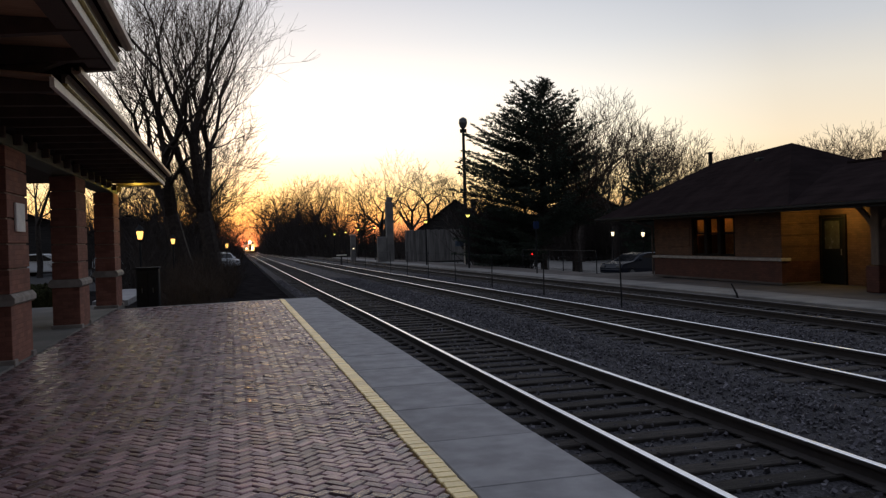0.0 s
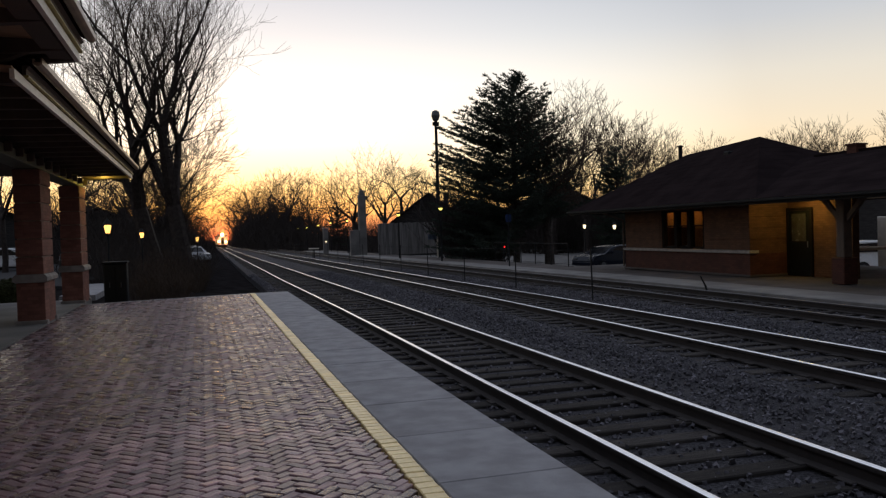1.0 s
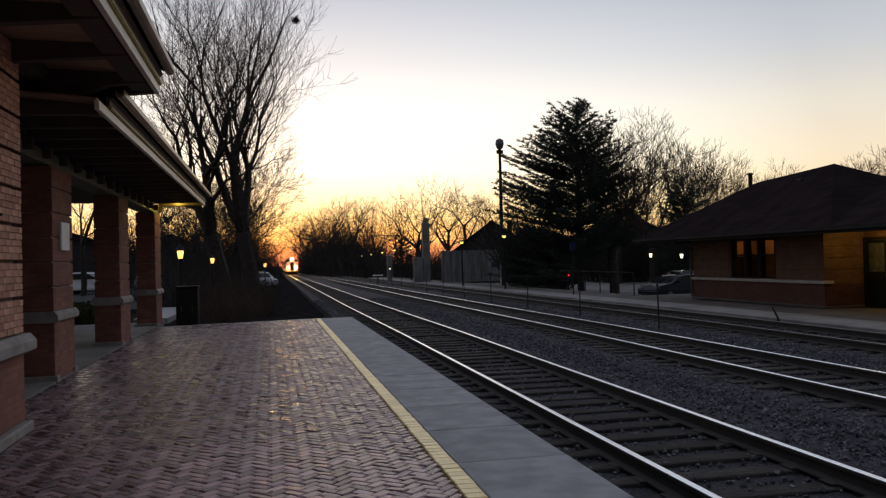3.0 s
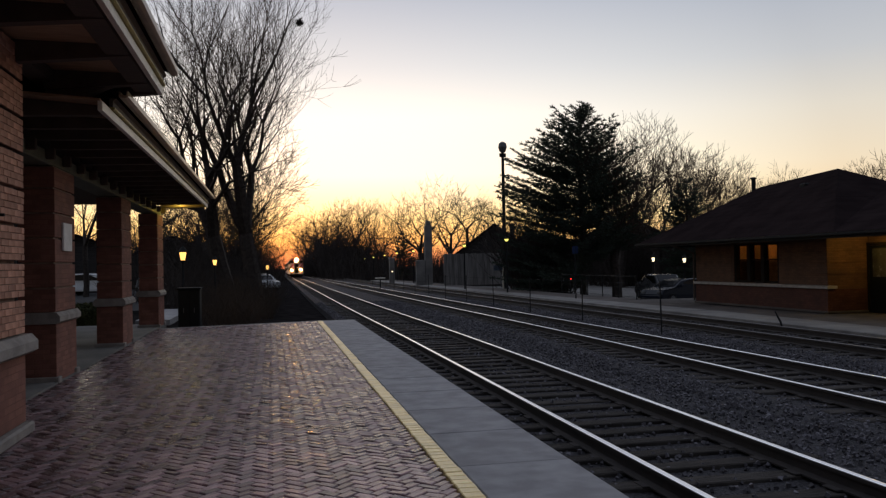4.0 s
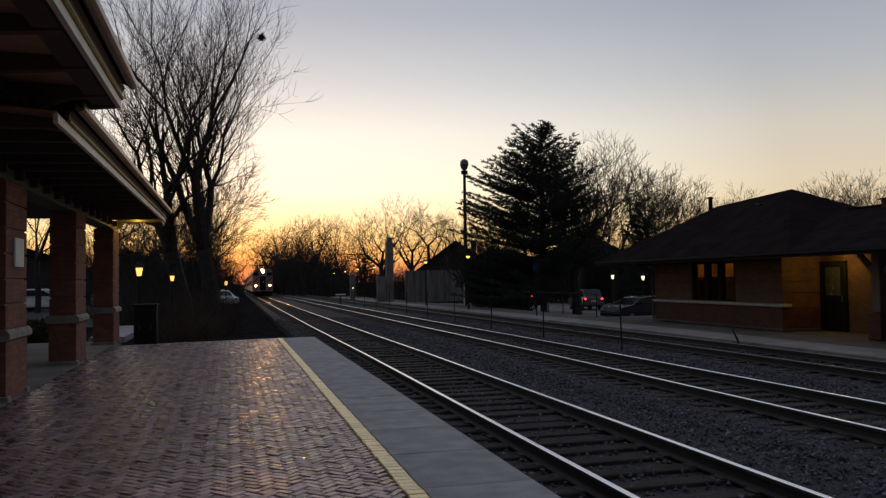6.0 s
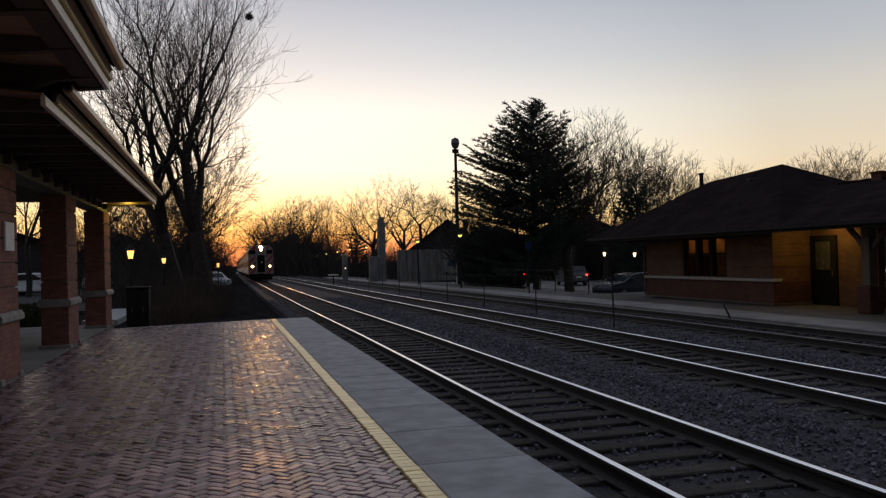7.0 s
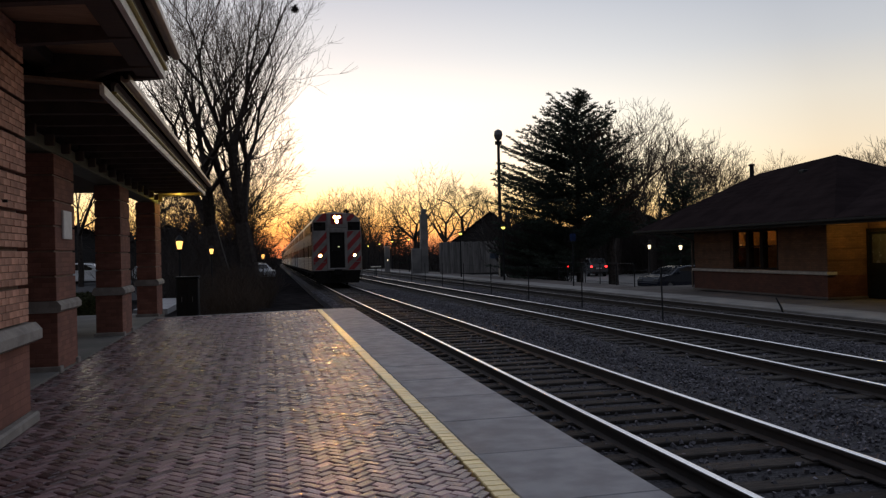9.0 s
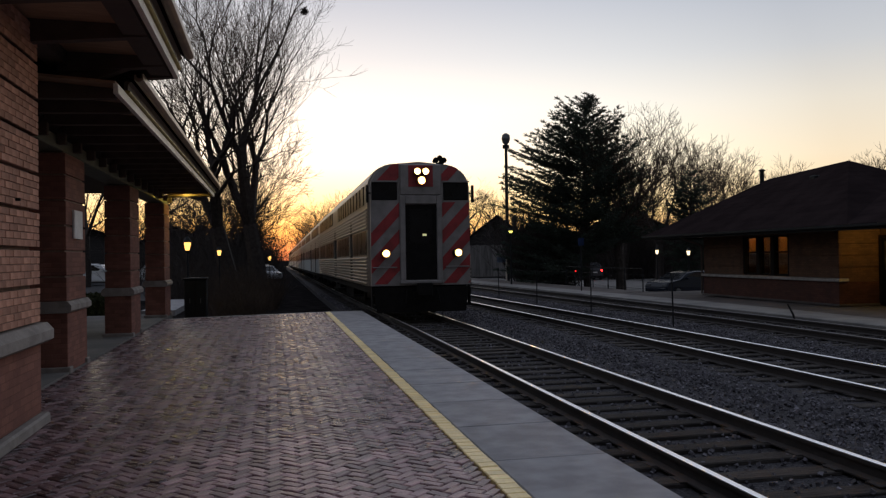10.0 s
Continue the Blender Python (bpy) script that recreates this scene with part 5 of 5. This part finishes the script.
# ---- lamps, posts, fences and buildings in the distance ----
def lantern(at, glow_mat, height=2.3, label="lit lantern lamp on a dark post"):
    l = thing("street_lamp", label, "street lamp", "lantern lamps", at=at)
    part("post", tube(tube(bmesh.new(), (0, 0, 0), (0, 0, 0.5), 0.09, 0.07, 10), (0, 0, 0.5), (0, 0, height), 0.05, 0.04, 10), M_METAL_DARK, l)
    part("glass", lathe(bmesh.new(), [(0.08, height + 0.06), (0.135, height + 0.34), (0.12, height + 0.38)], 8), glow_mat, l)
    part("cap", lathe(bmesh.new(), [(0.20, height + 0.41), (0.10, height + 0.54), (0.03, height + 0.62), (0.01, height + 0.68)], 8), M_METAL_DARK, l)
    part("collar", lathe(bmesh.new(), [(0.05, height - 0.04), (0.12, height + 0.03)], 8), M_METAL_DARK, l)
    return l


lantern((-3.52, 34, -0.25), G_LANTERN, 2.15)
lantern((-2.42, 36.2, -0.3), G_LANTERN, 2.95).scale = (0.68, 0.68, 0.68)
lantern((-0.35, 66, -0.85), G_LANTERN, 2.2)
lantern((30.3, 60, -1.0), G_WHITE, 2.4)
lantern((30.3, 55, -1.0), G_WHITE, 2.3)


def platform_lamp(at, height):
    l = thing("platform_lamp", "tall dark platform lamp with a yellow-green glow", "platform lamp", "platform lamps", at=at)
    part("post", tube(bmesh.new(), (0, 0, 0), (0, 0, height), 0.06, 0.045, 8), M_METAL_DARK, l)
    part("shade", lathe(bmesh.new(), [(0.20, height - 0.02), (0.18, height + 0.05), (0.06, height + 0.11)], 12), M_METAL_DARK, l)
    part("lens", lathe(bmesh.new(), [(0.06, height - 0.16), (0.12, height - 0.08), (0.14, height - 0.025)], 12), G_LIME, l)


for x, y, z in ((15.1, 50.5, 3.05), (14.9, 61.5, 2.95), (15.8, 90, 3.04), (17.0, 110, 3.13), (18.05, 130, 3.05), (18.7, 150, 2.96), (19.3, 170, 2.9), (19.9, 190, 2.8)):
    g = -0.2 + DZ(y)
    platform_lamp((x, y, g), z - g + 0.12)

f = thing("flood_light", "slim floodlight mast with a rounded lamp head", "flood light", at=(20.72, 70, -1.0))
part("mast", tube(bmesh.new(), (0, 0, 0), (0, 0, 12.6), 0.20, 0.13, 10), M_METAL_DARK, f)
part("head", lathe(bmesh.new(), [(0.16, 12.6), (0.30, 12.75), (0.40, 13.1), (0.34, 13.45), (0.12, 13.6)], 14), M_METAL, f, "round grey lamp head")
part("bracket", boxes((-0.3, 0.3, -0.08, 0.08, 12.2, 12.55), bevel=0.02), M_METAL_DARK, f)

# fence between the middle and far tracks
fn = thing("track_fence", "thin wire fence on slim dark posts between the tracks", "fence")
for i in range(1, 17):
    y = 14.4 + 5.65 * i
    lean = -1 if i % 3 == 1 else 0.5
    p = part("post", boxes((-0.016, 0.016, -0.016, 0.016, -0.45, 1.05)), M_METAL_DARK, fn)
    p.matrix_basis = pose(10.335 + OFF(y), y, DZ(y), 0, lean, 0)
bp_ = thing("bent_post", "short bent dark marker post at the opposite platform edge", "post", at=(13.75, 19.6, -0.45))
part("stem", tube(tube(bmesh.new(), (0, 0, 0), (-0.02, 0.10, 0.30), 0.03, 0.03, 6), (-0.02, 0.10, 0.30), (-0.10, 0.22, 0.58), 0.03, 0.02, 6), M_METAL_DARK, bp_)
for z in (0.15, 0.55, 0.95):
    for i in range(1, 16):
        ya, yb = 14.4 + 5.65 * i, 14.4 + 5.65 * (i + 1)
        bm = bmesh.new()
        tube(bm, (10.335 + OFF(ya), ya, z + DZ(ya)), (10.335 + OFF(yb), yb, z + DZ(yb)), 0.004, 0.004, 4, False)
        part("wire", bm, M_METAL_DARK, fn)

# railing at the back of the opposite platform
rl = thing("platform_railing", "slim dark metal railing behind the opposite platform", "railing")
for i in range(2, 8):
    y = 31.2 + 2.0 * i
    part("post", boxes((16.87, 16.91, y - 0.02, y + 0.02, -0.25, 0.86)), M_METAL_DARK, rl)
    if i < 7:
        part("top_rail", boxes((16.872, 16.908, y + 0.021, y + 1.979, 0.825, 0.86)), M_METAL_DARK, rl)
        part("mid_rail", boxes((16.88, 16.90, y + 0.021, y + 1.979, 0.28, 0.30)), M_METAL_DARK, rl)

sg = thing("platform_sign", "small dark blue sign on a slim post", "sign", at=(14.9, 37.9, -0.25))
part("post", tube(bmesh.new(), (0, 0, 0), (0, 0, 2.7), 0.035, 0.035, 8), M_METAL_DARK, sg)
part("board", boxes((-0.15, 0.15, -0.03, -0.005, 2.25, 2.62)), material("blue_sign", (0.012, 0.03, 0.10), 0.6, bump=0, spec=0.2), sg)
s2 = thing("platform_sign", "small pale sign board on a white post", "sign", at=(17.6, 60, -0.45))
part("post", boxes((-0.05, 0.05, -0.05, 0.05, 0, 1.75)), M_WHITE_TRIM, s2)
part("board", boxes((-0.75, 0.0, -0.02, 0.02, 1.45, 1.85)), material("slate_blue_sign", (0.10, 0.14, 0.20), 0.5, bump=0), s2)

sgn = thing("dwarf_signal", "low white-topped railway signal box beside the track", "signal", at=(10.1, 76, -0.7))
part("post", boxes((-0.05, 0.05, -0.05, 0.05, 0, 0.98)), M_METAL_DARK, sgn)
part("top", boxes((-0.48, 0.48, -0.12, 0.12, 0.985, 1.09), bevel=0.02), M_WHITE_TRIM, sgn)

rs = thing("traffic_signal", "red signal lamp on a short dark mast", "signal", at=(17.75, 46, -0.6))
part("mast", tube(bmesh.new(), (0, 0, 0), (0, 0, 1.3), 0.04, 0.04, 8), M_METAL_DARK, rs)
part("lamp", lathe(bmesh.new(), [(0.02, 0.05), (0.05, 0.07), (0.05, 0.11), (0.02, 0.13)], 10, (0, -0.1, 1.05)), glow("dim_red_lamp_glow", (1.0, 0.02, 0.02), 1.2), rs)

M_WALL_GREY = material("weathered_board_wall", (0.20, 0.19, 0.18), 0.9, dark=(0.11, 0.105, 0.10), scale=1.2, fine=20, bump=0.4, stretch=(6, 6, 0.6), spread=0.25)
bw = thing("board_wall", "tall weathered grey board wall beside the platform", "wall", at=(0, 0, -0.5))
for i in range(22):
    x = 16.1 + 0.27 * i
    part("board", boxes((x, x + 0.262, 74.9, 75.02, 0, 3.0 + 0.03 * (i % 3)), bevel=0.01), M_WALL_GREY, bw)
part("rail", boxes((16.1, 22.0, 75.03, 75.13, 0.6, 0.75), (16.1, 22.0, 75.03, 75.13, 2.3, 2.45)), M_WALL_GREY, bw)

cp = thing("concrete_post", "tall square concrete pylon with a small cap", "pylon", at=(15.6, 80, -0.6))
part("shaft", boxes((-0.36, 0.36, -0.36, 0.36, 0, 6.1), bevel=0.04), M_CONCRETE_OLD, cp)
part("cap", boxes((-0.24, 0.24, -0.24, 0.24, 6.1, 6.6), bevel=0.05), M_CONCRETE_OLD, cp)
part("side_block", boxes((-1.3, -0.37, -0.3, 0.3, 0, 2.6), bevel=0.05), M_CONCRETE_OLD, cp)
kb = thing("concrete_pillar", "pale concrete gate pillar beside the far platform", "pillar", at=(13.3, 90, -0.6))
part("shaft", boxes((-0.28, 0.28, -0.28, 0.28, 0, 2.85), bevel=0.04), M_CONCRETE_OLD, kb)
part("cap", boxes((-0.34, 0.34, -0.34, 0.34, 2.86, 3.0), bevel=0.03), M_STONE, kb)
part("lamp", boxes((-0.06, 0.06, -0.32, -0.285, 1.35, 1.47)), G_WHITE, kb)

M_HOUSE = material("dark_house_siding", (0.055, 0.051, 0.05), 0.95, dark=(0.035, 0.033, 0.032), spec=0.1, scale=1, fine=15, stretch=(1, 1, 8))


def house(at, w, d, h, ridge, label, rz=0):
    t = thing("house", label, "house", at=at, rz=rz)
    part("wall", boxes((-w / 2, w / 2, -d / 2, d / 2, 0, h)), M_HOUSE, t)
    bm = bmesh.new()
    sweep(bm, [(-w / 2 - 0.5, h - 0.15), (0, ridge), (w / 2 + 0.5, h - 0.15), (w / 2 + 0.35, h - 0.3), (0, ridge - 0.3), (-w / 2 - 0.35, h - 0.3)], (-d / 2 - 0.4, d / 2 + 0.4))
    r = part("roof", bm, M_ROOF, t)
    part("gable", sweep(bmesh.new(), [(-w / 2, h), (w / 2, h), (0, ridge - 0.3)], (-d / 2, d / 2)), M_HOUSE, t)
    part("chimney", boxes((w * 0.2, w * 0.2 + 0.6, -0.3, 0.3, h, ridge + 0.1)), M_HOUSE, r)
    for i in (-1, 1):
        wd = part("window", boxes((i * w * 0.25 - 0.5, i * w * 0.25 + 0.5, -d / 2 - 0.04, -d / 2, 1.0, 2.3)), M_TRAIN_GLASS, t)
        part("sill", boxes((i * w * 0.25 - 0.6, i * w * 0.25 + 0.6, -d / 2 - 0.1, -d / 2 - 0.0, 0.9, 1.0)), M_WHITE_TRIM, wd)
    return t


house((25.4, 90, -1.2), 9.0, 9, 3.6, 7.2, "dark house with a steep gabled roof behind the wall", -15)
house((33.5, 100, -1.2), 10, 9, 3.4, 6.4, "dark low house among the trees")
house((44, 96, -1.2), 14, 10, 4.5, 7.5, "dark low house behind bare trees")
house((56, 48, -1.2), 18, 9, 4.2, 6.6, "dark low building across the lot", 70)
house((60, 95, -1.2), 14, 10, 4.5, 7.5, "dark low house behind bare trees")
house((-22, 72, -0.4), 16, 10, 4.2, 7.0, "dark low building across the lot", 10)
house((-9.5, 84, -0.6), 9, 9, 3.2, 5.4, "dark low building among the trees", 6)

# things seen under the opposite porch
vp = thing("information_board", "tall pale metal panel behind the opposite porch", "panel", at=(26.0, 25.45, -0.97))
part("panel", boxes((-0.06, 0.06, -0.28, 0.28, 0.6, 2.65), bevel=0.02), M_WHITE_TRIM, vp)
part("leg", boxes((-0.04, 0.04, -0.25, -0.17, 0, 0.6)), M_METAL_DARK, vp)
part("leg", boxes((-0.04, 0.04, 0.17, 0.25, 0, 0.6)), M_METAL_DARK, vp)
ls = thing("lit_sign", "small lit white sign box with a red mark", "sign", at=(26.4, 25.15, -0.97))
part("post", boxes((-0.05, 0.05, -0.05, 0.05, 0, 2.5)), M_METAL_DARK, ls)
part("box", boxes((-0.08, 0.08, -0.32, 0.32, 2.5, 3.05), bevel=0.03), G_SIGN, ls)
part("mark", boxes((-0.10, -0.082, -0.12, 0.10, 2.62, 2.90)), G_TAIL, ls)
part("lower_box", boxes((-0.07, 0.07, -0.14, 0.14, 1.35, 1.95), bevel=0.02), G_SIGN, ls)

# lot behind the opposite platform, the hedge and the path by the arcade
lot = thing("parking_lot", "grey asphalt lot behind the opposite station", "parking lot", kind="structure")
part("surface", boxes((24.6, 70, -20, 34, -1.3, -0.97), (17.6, 70, 34.1, 100, -1.5, -0.99)), M_CONCRETE_OLD, lot)
lot2 = thing("parking_lot", "grey asphalt lot beyond the arcade", "parking lot", kind="structure")
part("surface", boxes((-40, -5.2, 37.2, 76, -0.9, -0.19)), material("asphalt", (0.05, 0.05, 0.052), 0.95, fine=60, bump=0.3, spec=0.1), lot2)
part("path", boxes((-4.5, -3.4, 28.5, 36, -0.5, -0.10)), M_CONCRETE, lot2, "pale concrete path")


def hedge(at, sx, sy, h, seed):
    rng = random.Random(seed)
    v, fc = [], []
    for _ in range(9000):
        p = Vector((rng.uniform(-1, 1), rng.uniform(-1, 1), rng.uniform(0, 1)))
        if p.x ** 2 + p.y ** 2 + (p.z * 0.85) ** 4 > 1.0 + rng.uniform(-0.15, 0.1):
            continue
        p = Vector((p.x * sx, p.y * sy, p.z * h))
        d = Vector((rng.gauss(0, 1), rng.gauss(0, 1), rng.gauss(0.4, 1))).normalized() * rng.uniform(0.05, 0.1)
        s = d.orthogonal().normalized() * 0.025
        b = len(v)
        v.extend((p - s, p + s, p + d))
        fc.append((b, b + 1, b + 2))
    t = thing("shrub", "rounded green evergreen shrub behind the arcade", "shrub", "arcade shrubs", at=at)
    part("foliage", from_lists("foliage", v, fc, M_BUSH), None, t)
    for i in range(6):
        part("stem", tube(bmesh.new(), (0, 0, 0), (0.3 * math.cos(i), 0.3 * math.sin(i), h * 0.7), 0.03, 0.01, 5), M_BARK, t)


hedge((-10.3, 21.2, -0.15), 1.3, 1.2, 2.0, 1)
hedge((-10.4, 24.6, -0.15), 1.4, 1.3, 2.2, 2)
hedge((-10.2, 17.6, -0.15), 1.1, 1.2, 1.9, 3)
hedge((-5.6, 26.2, -0.2), 0.9, 0.8, 0.8, 4)

def utility_cabinet(at):
    c = thing("utility_cabinet", "tall black metal utility cabinet at the platform end", "cabinet", at=at)
    part("plinth", boxes((-0.34, 0.34, -0.30, 0.30, 0.0, 0.12)), M_CONCRETE_OLD, c)
    part("body", boxes((-0.32, 0.32, -0.28, 0.28, 0.12, 1.60), bevel=0.02), M_METAL_DARK, c)
    part("cap", boxes((-0.35, 0.35, -0.31, 0.31, 1.602, 1.66), bevel=0.015), M_METAL_DARK, c)
    for x in (-0.30, 0.01):
        d = part("door", boxes((x, x + 0.29, -0.30, -0.282, 0.2, 1.54), bevel=0.006), M_METAL_DARK, c)
        part("handle", tube(bmesh.new(), (x + 0.145, -0.315, 0.9), (x + 0.145, -0.315, 1.05), 0.012, 0.012, 6), M_METAL, d)


utility_cabinet((-2.46, 25.6, -0.62))

li = thing("litter", "small crumpled white paper on the dark ground", "litter", at=(0.72, 30.5, -0.62))
bm = bmesh.new()
bmesh.ops.create_icosphere(bm, subdivisions=2, radius=0.09)
lr = random.Random(9)
for v in bm.verts:
    v.co = Vector((v.co.x * lr.uniform(0.7, 1.3), v.co.y * lr.uniform(0.7, 1.3), max(0, v.co.z * lr.uniform(0.4, 0.9) + 0.05)))
part("paper", bm, M_POSTER, li)


def motions():
    def on_line(y):
        return Vector((TRACKS[0] + OFF(y), y, -0.2 + DZ(y)))

    for i, car in enumerate(TRAIN):
        rows = []
        for k in range(41):
            t = k * 0.25
            y = 23.0 + 26.5 * (10 - t) + i * (CAR_L + 0.35)
            a, b = on_line(y), on_line(y + CAR_L)
            d = b - a
            rows.append((t, pose(a.x, a.y, a.z, math.degrees(math.atan2(d.z, d.y)), 0, -math.degrees(math.atan2(d.x, d.y)))))
        walk(car, rows)
    drive = ((0, 27.2, 37.0), (3.8, 24.9, 48.0), (4.5, 25.0, 51), (5.2, 26.3, 55.8), (5.7, 27.6, 59.2), (6.8, 28.9, 63.2), (7.5, 29.3, 65.5), (8.5, 29.7, 69), (9.2, 30.2, 72), (10, 30.6, 75))
    walk(DRIVER, [(t, pose(x, y, -0.985, 0, 0, 172)) for t, x, y in drive])


motions()
